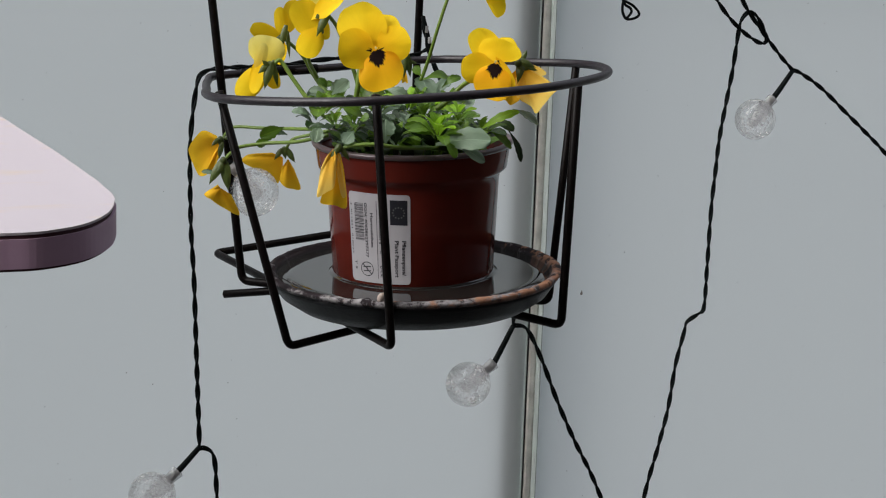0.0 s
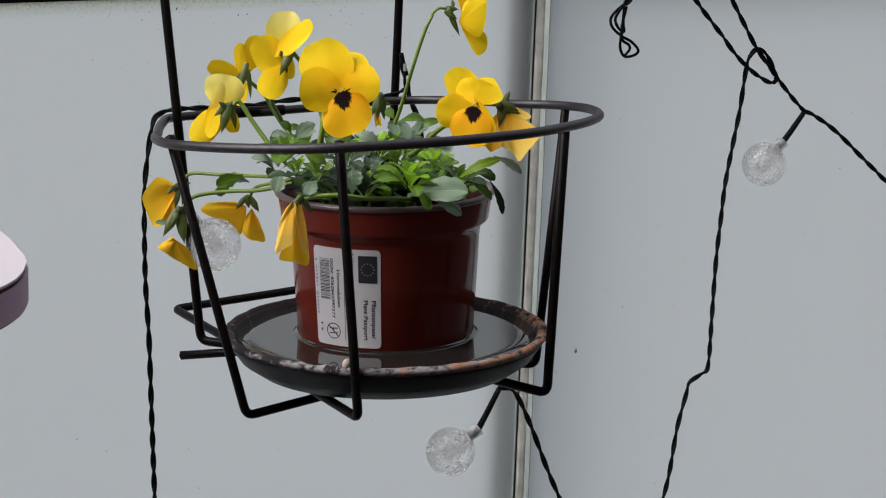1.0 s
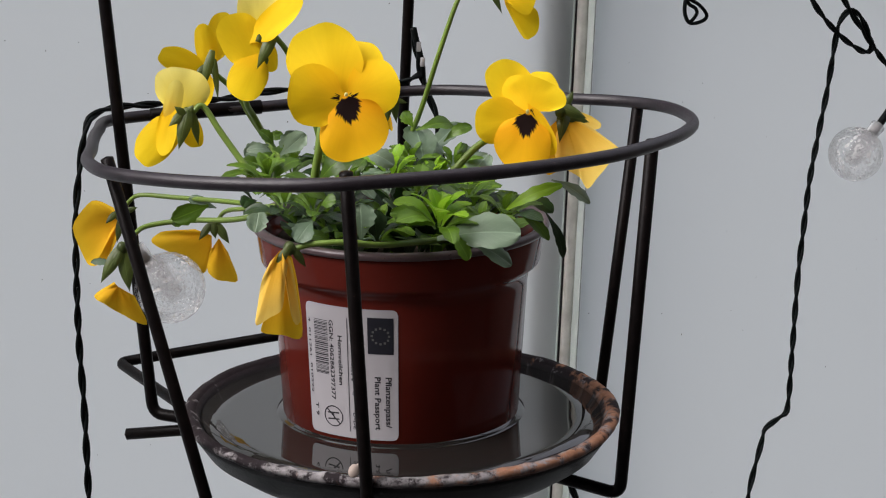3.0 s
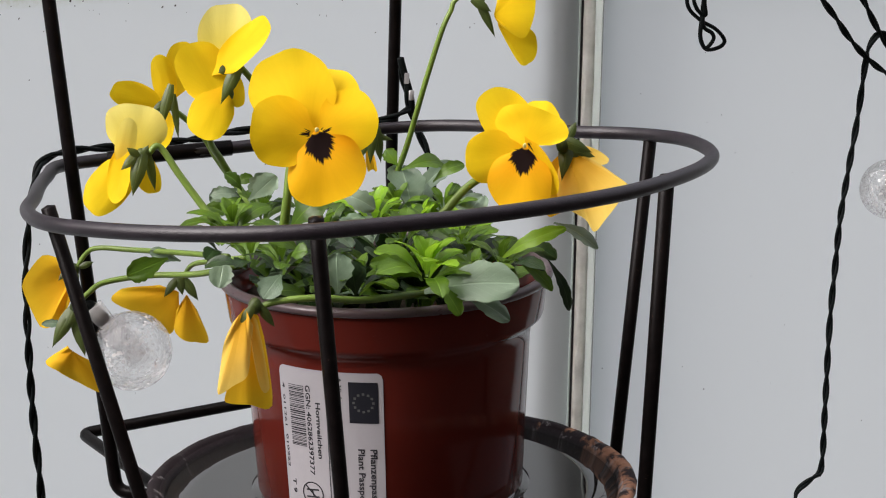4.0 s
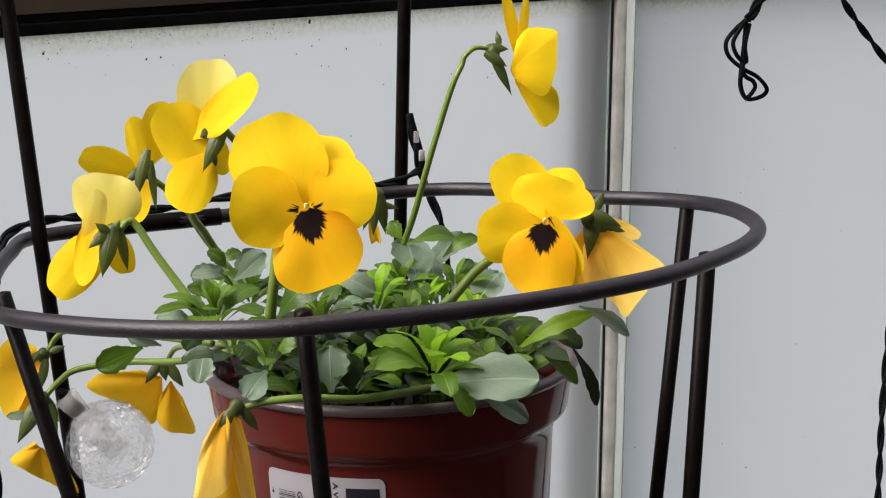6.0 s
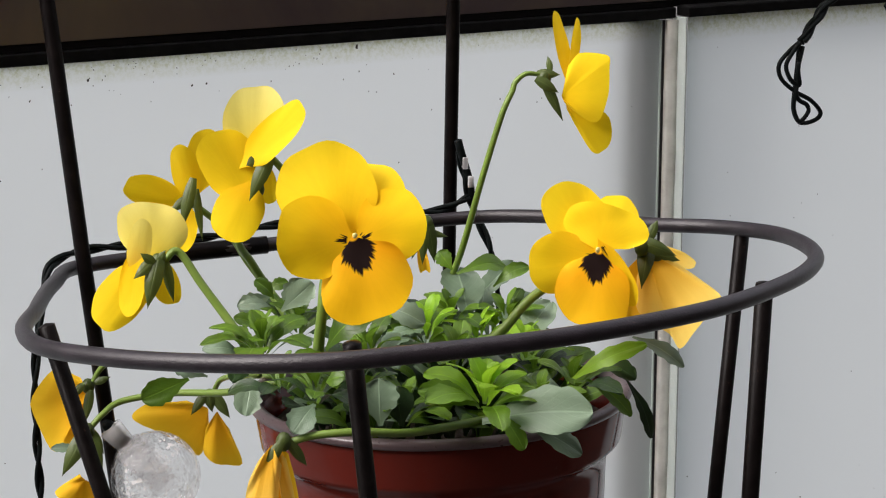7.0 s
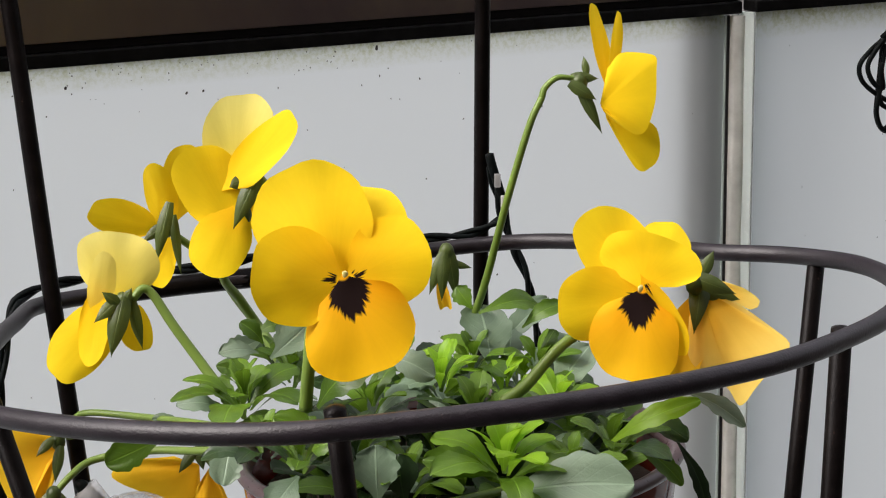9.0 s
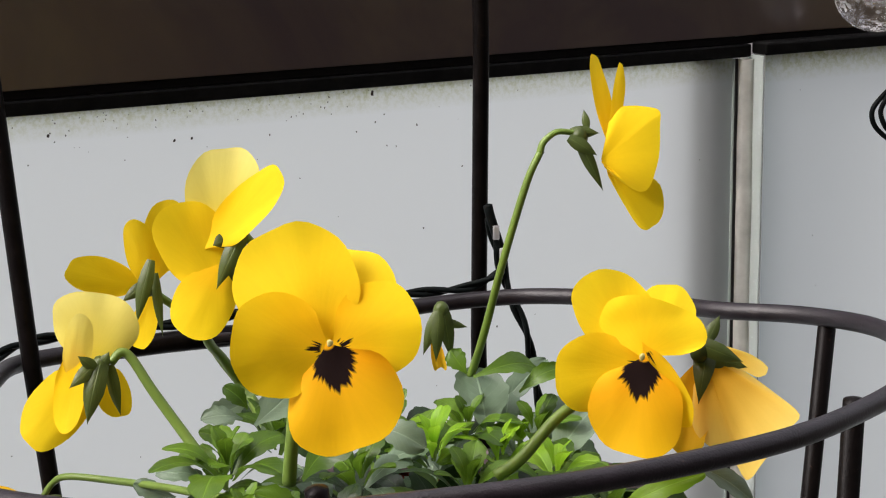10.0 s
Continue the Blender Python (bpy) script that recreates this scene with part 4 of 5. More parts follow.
# over the right-hand pane
part("cable", twisted([wall_at(x, z, d) for x, z, d in ((0.2164, 0.0022, -0.0180), (0.2294, -0.0126, -0.0180), (0.2474, -0.0302, -0.0180), (0.2564, -0.0397, -0.0180), (0.2681, -0.0493, -0.0180), (0.2796, -0.0564, -0.0180), (0.2884, -0.0596, -0.0180), (0.2908, -0.0556, -0.0180), (0.2821, -0.0426, -0.0180), (0.2744, -0.0390, -0.0180), (0.2688, -0.0438, -0.0180), (0.2670, -0.0511, -0.0180), (0.2633, -0.0747, -0.0190), (0.2579, -0.0926, -0.0214), (0.2510, -0.1157, -0.0247), (0.2465, -0.1378, -0.0278), (0.2422, -0.1599, -0.0310), (0.2379, -0.1915, -0.0355), (0.2338, -0.2201, -0.0397), (0.2297, -0.2241, -0.0403), (0.2195, -0.2282, -0.0410), (0.2167, -0.2342, -0.0419), (0.2083, -0.2552, -0.0451), (0.2016, -0.2791, -0.0488), (0.1929, -0.3028, -0.0516), (0.1838, -0.3348, -0.0516), (0.1742, -0.3905, -0.0516))]), M_CABLE, lights)
part("cable", twisted([wall_at(x, z, d) for x, z, d in ((0.2465, -0.0006, -0.0180), (0.2688, -0.0315, -0.0180), (0.2756, -0.0401, -0.0180), (0.2917, -0.0566, -0.0180), (0.3039, -0.0685, -0.0180), (0.3144, -0.0778, -0.0185))]), M_CABLE, lights)
part("cable", twisted([wall_at(x, z, d) for x, z, d in ((0.3144, -0.0778, -0.0185), (0.3222, -0.0807, -0.0186), (0.3405, -0.0914, -0.0192), (0.3648, -0.1102, -0.0202), (0.3786, -0.1209, -0.0208), (0.4023, -0.1403, -0.0219), (0.4312, -0.1689, -0.0234), (0.4642, -0.2133, -0.0258))]), M_CABLE, lights)
bulb(wall_at(0.2809, -0.1068, -0.0235), wall_at(0.2984, -0.0934, -0.0210), 0.0130, wall_at(0.3152, -0.0785, -0.0180))
# the tied-up end: a twisted hank that opens into hanging loops
hank = [W @ Vector((x, d, z)) for x, z, d in ((0.1955, 0.0105, -0.0190), (0.1864, 0.0043, -0.0190), (0.1814, -0.0009, -0.0190), (0.1744, -0.0092, -0.0190))]
part("cable", twisted(hank, 0.0010, 0.016), M_CABLE, lights, "tied-up hank of cable")
part("cable", twisted([p + Vector((0.0006, -0.0012, 0.0004)) for p in hank], 0.0009, 0.019), M_CABLE, lights, "tied-up hank of cable")
for way in (((0.1750, -0.0085, -0.0190), (0.1698, -0.0126, -0.0180), (0.1660, -0.0172, -0.0175), (0.1671, -0.0223, -0.0180), (0.1727, -0.0271, -0.0195), (0.1797, -0.0307, -0.0200), (0.1849, -0.0356, -0.0195), (0.1826, -0.0383, -0.0190), (0.1762, -0.0387, -0.0185), (0.1732, -0.0340, -0.0180), (0.1738, -0.0269, -0.0175), (0.1742, -0.0178, -0.0180), (0.1735, -0.0095, -0.0195)),
            ((0.1726, -0.0089, -0.0210), (0.1692, -0.0130, -0.0205), (0.1672, -0.0173, -0.0200), (0.1690, -0.0221, -0.0205), (0.1729, -0.0244, -0.0210), (0.1721, -0.0183, -0.0210), (0.1739, -0.0105, -0.0210)),
            ((0.1716, -0.0163, -0.0215), (0.1718, -0.0243, -0.0210), (0.1711, -0.0323, -0.0205), (0.1739, -0.0378, -0.0205), (0.1771, -0.0346, -0.0215), (0.1763, -0.0318, -0.0215), (0.1720, -0.0287, -0.0210), (0.1716, -0.0204, -0.0205))):
    part("cable", bar(curve_through([W @ Vector((x, d, z)) for x, z, d in way], 8), 0.00082, 8), M_CABLE, lights, "tied-up loop of cable")
bulb(wall_at(0.1615, 0.0206, -0.0225), wall_at(0.1673, 0.0377, -0.0200), 0.0128, wall_at(0.1852, 0.0565, -0.0180))
# the clip on the hanger
clip = part("clip", bar(curve_through([(0.0400, 0.1157, 0.7363), (0.0390, 0.1149, 0.7426), (0.0360, 0.1140, 0.7522), (0.0352, 0.1143, 0.7556)], 6), 0.0013, 10), M_CABLE, lights, "black cable clip with a clear tag")
part("tag", box(0.0358, 0.0376, 0.1108, 0.1114, 0.7470, 0.7508, 0.0003), M_SLEEVE, clip, "clear plastic tag")
part("tag", box(0.0378, 0.0396, 0.1116, 0.1124, 0.7410, 0.7446, 0.0003), M_CLEAR, clip, "clear plastic tag")


# ---- the viola ----
plant = thing("viola_plant", "bushy yellow horned violet in flower with drooping wilted blooms", "plant")
VIEW = Vector((-0.247, -0.945, 0.217))
count = [0]


def add_blade(name, parent, mat, base, tip, width, face=VIEW, **more):
    count[0] += 1
    more.setdefault("seed", count[0])
    return part(name, blade(base, tip, width, face, **more), mat, parent)


def bloom(label, petals, sepals=(), throat=None, core=None):
    """One flower: petals as (material, base, tip, width, turn, cup, curl), its sepals and the pale throat."""
    first = Vector(petals[0][1])
    bm = bmesh.new()
    bmesh.ops.create_icosphere(bm, subdivisions=2, radius=0.0019)
    centre = Vector(core) if core else sum((Vector(p[1]) for p in petals), Vector()) / len(petals) - VIEW * 0.0016
    for v in bm.verts:
        v.co = centre + Vector((v.co.x, v.co.y, v.co.z * 1.25))
    flower = part("flower", bm, M_SEPAL, plant, label)
    for mat, base, tip, width, turn, cup, curl in petals:
        if isinstance(tip, list):
            count[0] += 1
            part("petal", cloth(base, tip, width, count[0], face=VIEW, folds=turn or 1.0), mat, flower)
        elif mat in (M_WILT, M_LIMP):
            add_blade("petal", flower, mat, base, tip, width, turn=turn, cup=cup, curl=curl, ruffle=0.045, shape="cloth")
        else:
            count[0] += 1
            back = 0.05 if mat == M_SIDE else 0.11
            base = Vector(base) * (1 + back) - Vector(tip) * back
            part("petal", round_petal(base, tip, width, VIEW, turn, cup, curl, 0.035, count[0]), mat, flower)
    for base, tip, width in sepals:
        add_blade("sepal", flower, M_SEPAL, base, tip, width, shape="sepal", rows=8, cols=4, arch=0.12, curl=-0.2, notch=0)
    if throat:
        bm = bmesh.new()
        bmesh.ops.create_icosphere(bm, subdivisions=2, radius=0.00058)
        for v in bm.verts:
            v.co *= 1 + 0.35 * noise.noise(v.co * 1800 + Vector(throat) * 90)
            v.co = Vector(throat) + Vector((v.co.x * 1.1, v.co.y * 0.45, v.co.z * 1.25))
        part("throat", bm, M_CREAM, flower, "pale hairy throat")
    return flower


def stem(points, radius=0.0010, mat=None):
    part("stem", bar(curve_through(points, 8), lambda s: radius * (1.12 - 0.25 * s), 9), mat or M_STEM, plant)


PX = 0.000132
bloom("open yellow bloom with a dark brown eye, facing out", (
    (M_UP, (-0.0335, -0.0416, 0.7622), (-0.0410, -0.0340, 0.7820), 174 * PX, 0, -0.05, -0.10),
    (M_UP, (-0.0301, -0.0403, 0.7620), (-0.0242, -0.0335, 0.7774), 134 * PX, -12, -0.06, -0.08),
    (M_SIDE, (-0.0322, -0.0439, 0.7608), (-0.0505, -0.0443, 0.7635), 146 * PX, 4, 0.02, -0.08),
    (M_SIDE, (-0.0314, -0.0439, 0.7607), (-0.0159, -0.0454, 0.7677), 132 * PX, -6, 0.02, -0.08),
    (M_LIP, (-0.0324, -0.0460, 0.7607), (-0.0281, -0.0510, 0.7432), 164 * PX, 0, 0.05, -0.10)),
    (((-0.0341, -0.0361, 0.7571), (-0.0361, -0.0338, 0.7517), 26 * PX),), throat=(-0.0325, -0.0467, 0.7627), core=(-0.0311, -0.0364, 0.7597))
bloom("yellow bloom with a dark brown eye, turned half aside", (
    (M_UP, (0.0306, -0.0335, 0.7536), (0.0219, -0.0280, 0.7690), 112 * PX, 8, -0.05, -0.1),
    (M_UP, (0.0363, -0.0286, 0.7534), (0.0416, -0.0171, 0.7633), 92 * PX, 0, -0.05, 0.05),
    (M_UP, (0.0299, -0.0373, 0.7545), (0.0336, -0.0352, 0.7645), 158 * PX, -6, 0.04, -0.10),
    (M_SIDE, (0.0303, -0.0367, 0.7523), (0.0121, -0.0364, 0.7502), 112 * PX, 6, 0.02, -0.10),
    (M_SIDE, (0.0295, -0.0384, 0.7564), (0.0379, -0.0410, 0.7407), 62 * PX, 35, 0.08, 0.10),
    (M_LIP, (0.0291, -0.0392, 0.7528), (0.0250, -0.0450, 0.7364), 138 * PX, 0, 0.06, -0.10)),
    (((0.0465, -0.0262, 0.7539), (0.0425, -0.0328, 0.7423), 36 * PX), ((0.0446, -0.0278, 0.7509), (0.0532, -0.0308, 0.7486), 34 * PX), ((0.0465, -0.0261, 0.7532), (0.0495, -0.0246, 0.7579), 22 * PX)),
    throat=(0.0287, -0.0398, 0.7546), core=(0.0456, -0.0250, 0.7509))
bloom("tall yellow bloom seen from the side", (
    (M_UP, (0.0363, 0.0090, 0.7884), (0.0342, 0.0130, 0.8065), 40 * PX, 48, -0.02, 0.1),
    (M_UP, (0.0366, 0.0080, 0.7879), (0.0394, 0.0088, 0.8050), 34 * PX, 56, -0.04, 0.1),
    (M_UP, (0.0341, 0.0074, 0.7845), [(0.0356, 0.0068, 0.7927), (0.0381, 0.0047, 0.7962), (0.0437, 0.0007, 0.7961), (0.0448, -0.0001, 0.7933), (0.0443, 0.0003, 0.7858), (0.0433, 0.0017, 0.7799), (0.0412, 0.0037, 0.7783), (0.0371, 0.0056, 0.7810), (0.0347, 0.0065, 0.7832)], 0.05, 0.12, 0, 0),
    (M_UP, (0.0355, 0.0088, 0.7834), [(0.0361, 0.0089, 0.7811), (0.0392, 0.0082, 0.7753), (0.0425, 0.0075, 0.7701), (0.0446, 0.0065, 0.7696), (0.0473, 0.0057, 0.7730), (0.0465, 0.0054, 0.7792), (0.0415, 0.0072, 0.7831)], 0.04, 0.15, 0, 0)),
    (((0.0290, 0.0082, 0.7900), (0.0345, 0.0068, 0.7782), 22 * PX), ((0.0313, 0.0080, 0.7913), (0.0310, 0.0097, 0.7951), 14 * PX), ((0.0270, 0.0068, 0.7898), (0.0328, 0.0058, 0.7860), 24 * PX), ((0.0277, 0.0082, 0.7908), (0.0339, 0.0080, 0.7903), 22 * PX)),
    core=(0.0296, 0.0082, 0.7894))
bloom("pale yellow bloom seen from behind", (
    (M_PALE, (-0.0436, 0.0284, 0.7671), (-0.0418, 0.0309, 0.7873), 120 * PX, 0, -0.08, 0.12),
    (M_UP, (-0.0456, 0.0266, 0.7673), (-0.0296, 0.0214, 0.7820), 78 * PX, -24, 0.10, 0.15),
    (M_UP, (-0.0393, 0.0312, 0.7655), (-0.0381, 0.0318, 0.7551), 36 * PX, 0, 0.05, 0.1)),
    (((-0.0390, 0.0243, 0.7702), (-0.0452, 0.0234, 0.7578), 34 * PX), ((-0.0423, 0.0255, 0.7684), (-0.0456, 0.0248, 0.7670), 26 * PX)), core=(-0.0407, 0.0284, 0.7661))
bloom("yellow bloom facing away, its lip hanging", (
    (M_UP, (-0.0447, 0.0250, 0.7582), (-0.0535, 0.0300, 0.7755), 116 * PX, 6, 0.06, -0.22),
    (M_BACK, (-0.0443, 0.0252, 0.7619), (-0.0517, 0.0226, 0.7478), 98 * PX, 0, 0.05, -0.20)),
    (), core=(-0.0424, 0.0267, 0.7603))
bloom("duller yellow bloom facing away", (
    (M_DULL, (-0.0562, 0.0418, 0.7573), (-0.0530, 0.0426, 0.7743), 70 * PX, 20, 0.0, 0.15),
    (M_UP, (-0.0579, 0.0401, 0.7554), (-0.0613, 0.0374, 0.7715), 58 * PX, -15, 0.05, -0.2),
    (M_UP, (-0.0607, 0.0392, 0.7560), (-0.0761, 0.0376, 0.7613), 62 * PX, 0, 0.05, -0.15),
    (M_BACK, (-0.0579, 0.0412, 0.7525), (-0.0608, 0.0401, 0.7415), 46 * PX, 10, 0.0, 0.1)),
    (((-0.0578, 0.0359, 0.7623), (-0.0613, 0.0350, 0.7487), 27 * PX), ((-0.0569, 0.0370, 0.7591), (-0.0557, 0.0359, 0.7452), 18 * PX), ((-0.0591, 0.0363, 0.7571), (-0.0642, 0.0358, 0.7534), 22 * PX)), core=(-0.0586, 0.0382, 0.7559))
bloom("pale cream-yellow bloom nodding away", (
    (M_PALE, (-0.0717, 0.0177, 0.7452), (-0.0713, 0.0187, 0.7598), 138 * PX, 0, -0.10, -0.15),
    (M_PALE, (-0.0763, 0.0148, 0.7422), (-0.0735, 0.0123, 0.7572), 46 * PX, 0, 0.05, -0.1),
    (M_UP, (-0.0727, 0.0169, 0.7434), (-0.0861, 0.0154, 0.7292), 92 * PX, 0, 0.06, -0.15),
    (M_UP, (-0.0752, 0.0148, 0.7492), (-0.0779, 0.0131, 0.7315), 56 * PX, 18, 0.05, 0.12),
    (M_UP, (-0.0692, 0.0177, 0.7442), (-0.0668, 0.0173, 0.7329), 54 * PX, -10, 0.04, -0.1)),
    (((-0.0705, 0.0109, 0.7475), (-0.0739, 0.0090, 0.7343), 38 * PX), ((-0.0713, 0.0110, 0.7467), (-0.0772, 0.0096, 0.7420), 26 * PX), ((-0.0687, 0.0119, 0.7459), (-0.0669, 0.0115, 0.7351), 22 * PX), ((-0.0706, 0.0111, 0.7455), (-0.0688, 0.0108, 0.7489), 20 * PX), ((-0.0717, 0.0101, 0.7458), (-0.0752, 0.0101, 0.7486), 20 * PX)), core=(-0.0707, 0.0120, 0.7456))

# wilted blooms hanging over the rim
QX, FX = 0.000254, 0.000208
bloom("wilted orange-yellow bloom, folded and hanging", (
    (M_WILT, (-0.0837, 0.0733, 0.6948), [(-0.0858, 0.0727, 0.6996), (-0.0932, 0.0747, 0.7019), (-0.0997, 0.0770, 0.6915), (-0.0946, 0.0757, 0.6784), (-0.0900, 0.0716, 0.6801), (-0.0865, 0.0730, 0.6871)], 0.05, 0.70, 0, 0),
    (M_WILT, (-0.0844, 0.0705, 0.6946), [(-0.0869, 0.0708, 0.6920), (-0.0912, 0.0701, 0.6822), (-0.0891, 0.0702, 0.6800), (-0.0845, 0.0709, 0.6887)], 0.02, 0.70, 0, 0)),
    (((-0.0851, 0.0703, 0.6985), (-0.0893, 0.0688, 0.6947), 10 * QX), ((-0.0833, 0.0704, 0.6966), (-0.0850, 0.0701, 0.6873), 12 * QX), ((-0.0821, 0.0702, 0.6985), (-0.0776, 0.0700, 0.7001), 9 * QX)), core=(-0.0838, 0.0723, 0.6971))
bloom("wilted orange bloom, shrivelled", (
    (M_WILT, (-0.0871, 0.0528, 0.6761), [(-0.0886, 0.0527, 0.6779), (-0.0954, 0.0542, 0.6729), (-0.0917, 0.0519, 0.6699), (-0.0868, 0.0533, 0.6662), (-0.0768, 0.0542, 0.6612), (-0.0815, 0.0528, 0.6724)], 0.05, 0.70, 0, 0),),
    (((-0.0865, 0.0509, 0.6909), (-0.0937, 0.0500, 0.6784), 24 * FX), ((-0.0857, 0.0509, 0.6901), (-0.0836, 0.0499, 0.6749), 27 * FX), ((-0.0870, 0.0500, 0.6898), (-0.0897, 0.0491, 0.6837), 18 * FX), ((-0.0849, 0.0528, 0.6900), (-0.0818, 0.0531, 0.6829), 14 * FX)), core=(-0.0861, 0.0514, 0.6904))
bloom("wilted orange-yellow bloom spread sideways", (
    (M_WILT, (-0.0486, 0.0814, 0.6856), [(-0.0548, 0.0815, 0.6882), (-0.0670, 0.0830, 0.6872), (-0.0705, 0.0824, 0.6835), (-0.0610, 0.0795, 0.6784), (-0.0516, 0.0814, 0.6713), (-0.0484, 0.0818, 0.6788)], 0.04, 0.70, 0, 0),
    (M_WILT, (-0.0465, 0.0785, 0.6853), [(-0.0498, 0.0790, 0.6800), (-0.0509, 0.0775, 0.6737), (-0.0474, 0.0762, 0.6701), (-0.0394, 0.0783, 0.6688), (-0.0430, 0.0787, 0.6796)], 0.04, 0.70, 0, 0)),
    (((-0.0498, 0.0774, 0.6911), (-0.0543, 0.0770, 0.6850), 12 * QX), ((-0.0477, 0.0773, 0.6911), (-0.0430, 0.0766, 0.6834), 14 * QX), ((-0.0492, 0.0773, 0.6916), (-0.0481, 0.0767, 0.6855), 13 * QX)), core=(-0.0483, 0.0793, 0.6896))
bloom("wilted yellow bloom hanging like a folded cloth", (
    (M_WILT, (-0.0525, -0.0530, 0.7169), [(-0.0496, -0.0520, 0.7133), (-0.0478, -0.0520, 0.7051), (-0.0462, -0.0530, 0.6883), (-0.0530, -0.0560, 0.6899), (-0.0594, -0.0550, 0.6909), (-0.0584, -0.0540, 0.6949), (-0.0556, -0.0530, 0.7045)], 0.03, 0.24, 0, 0),
    (M_LIMP, (-0.0539, -0.0550, 0.7169), [(-0.0521, -0.0570, 0.7124), (-0.0533, -0.0590, 0.7060), (-0.0546, -0.0610, 0.6997), (-0.0583, -0.0610, 0.6973), (-0.0623, -0.0600, 0.6949), (-0.0614, -0.0580, 0.7014), (-0.0599, -0.0570, 0.7086), (-0.0574, -0.0560, 0.7134)], 0.06, 0.20, 0, 0),
    (M_LIMP, (-0.0534, -0.0550, 0.7172), [(-0.0507, -0.0550, 0.7132), (-0.0492, -0.0560, 0.7051), (-0.0478, -0.0570, 0.6948), (-0.0507, -0.0600, 0.6951), (-0.0525, -0.0590, 0.7037), (-0.0530, -0.0570, 0.7113)], 0.05, 0.25, 0, 0)),
    (((-0.0519, -0.0561, 0.7176), (-0.0571, -0.0554, 0.7093), 12 * QX), ((-0.0501, -0.0543, 0.7173), (-0.0455, -0.0531, 0.7105), 11 * QX)), core=(-0.0509, -0.0533, 0.7167))
bloom("large wilted orange bloom folded behind another", (
    (M_LIMP, (0.0457, -0.0260, 0.7506), [(0.0489, -0.0260, 0.7501), (0.0526, -0.0300, 0.7479), (0.0565, -0.0360, 0.7450), (0.0600, -0.0420, 0.7416), (0.0566, -0.0430, 0.7382), (0.0523, -0.0440, 0.7333), (0.0488, -0.0440, 0.7297), (0.0472, -0.0400, 0.7329), (0.0433, -0.0360, 0.7350), (0.0420, -0.0310, 0.7375), (0.0435, -0.0270, 0.7444)], 0.05, 0.30, 0, 0),
    (M_LIMP, (0.0494, -0.0200, 0.7504), [(0.0529, -0.0200, 0.7502), (0.0572, -0.0220, 0.7488), (0.0601, -0.0240, 0.7464), (0.0573, -0.0270, 0.7452), (0.0528, -0.0260, 0.7475)], 0.04, 0.35, 0, 0),
    (M_WILT, (0.0456, -0.0240, 0.7475), (0.0380, -0.0340, 0.7333), 80 * PX, 10, 0.0, 0.1)),
    (((0.0428, -0.0301, 0.7540), (0.0515, -0.0330, 0.7504), 30 * PX),), core=(0.0435, -0.0300, 0.7522))
bloom("spent bud with a trace of orange", (
    (M_WILT, (0.0076, 0.0518, 0.7385), (0.0093, 0.0523, 0.7295), 26 * PX, 10, 0.0, 0.3),),
    (((0.0084, 0.0495, 0.7446), (0.0045, 0.0494, 0.7339), 26 * PX), ((0.0093, 0.0495, 0.7449), (0.0111, 0.0492, 0.7326), 28 * PX), ((0.0079, 0.0477, 0.7444), (0.0071, 0.0475, 0.7326), 24 * PX), ((0.0091, 0.0497, 0.7415), (0.0150, 0.0496, 0.7398), 16 * PX)), core=(0.0090, 0.0505, 0.7438))

# stems
stem([(-0.0385, -0.0327, 0.7323), (-0.0382, -0.0365, 0.7428), (-0.0371, -0.0359, 0.7512), (-0.0338, -0.0352, 0.7569)], 0.00125)
stem([(0.0021, -0.0322, 0.7306), (0.0065, -0.0340, 0.7344), (0.0158, -0.0316, 0.7424), (0.0308, -0.0281, 0.7483)], 0.0012)
stem([(0.0050, 0.0246, 0.7228), (0.0095, 0.0256, 0.7332), (0.0112, 0.0184, 0.7449), (0.0139, 0.0105, 0.7637), (0.0181, 0.0075, 0.7803), (0.0211, 0.0077, 0.7868)], 0.00088)
stem([(0.0211, 0.0077, 0.7868), (0.0219, 0.0078, 0.7889), (0.0247, 0.0078, 0.7909), (0.0287, 0.0082, 0.7905)], 0.00069)
stem([(-0.0338, 0.0260, 0.7237), (-0.0369, 0.0422, 0.7292), (-0.0420, 0.0408, 0.7376), (-0.0470, 0.0318, 0.7468), (-0.0434, 0.0277, 0.7599)], 0.00110)
stem([(-0.0208, 0.0237, 0.7233), (-0.0233, 0.0267, 0.7362), (-0.0279, 0.0272, 0.7483), (-0.0333, 0.0275, 0.7616), (-0.0384, 0.0272, 0.7684)], 0.00105)
stem([(-0.0514, 0.0029, 0.7274), (-0.0547, 0.0059, 0.7321), (-0.0603, 0.0096, 0.7403), (-0.0642, 0.0124, 0.7467), (-0.0664, 0.0126, 0.7481), (-0.0685, 0.0120, 0.7462)], 0.00105)
stem([(-0.0323, 0.0289, 0.7228), (-0.0362, 0.0447, 0.7283), (-0.0424, 0.0444, 0.7370), (-0.0481, 0.0431, 0.7462), (-0.0575, 0.0392, 0.7547)], 0.0010)
stem([(-0.0373, 0.0271, 0.7075), (-0.0497, 0.0403, 0.7019), (-0.0626, 0.0540, 0.6987), (-0.0759, 0.0575, 0.6964), (-0.0819, 0.0532, 0.6942), (-0.0861, 0.0514, 0.6904)], 0.00095)
stem([(-0.0434, 0.0224, 0.7114), (-0.0540, 0.0447, 0.7078), (-0.0660, 0.0612, 0.7054), (-0.0761, 0.0688, 0.7048), (-0.0799, 0.0715, 0.7025), (-0.0833, 0.0722, 0.6971)], 0.00085)
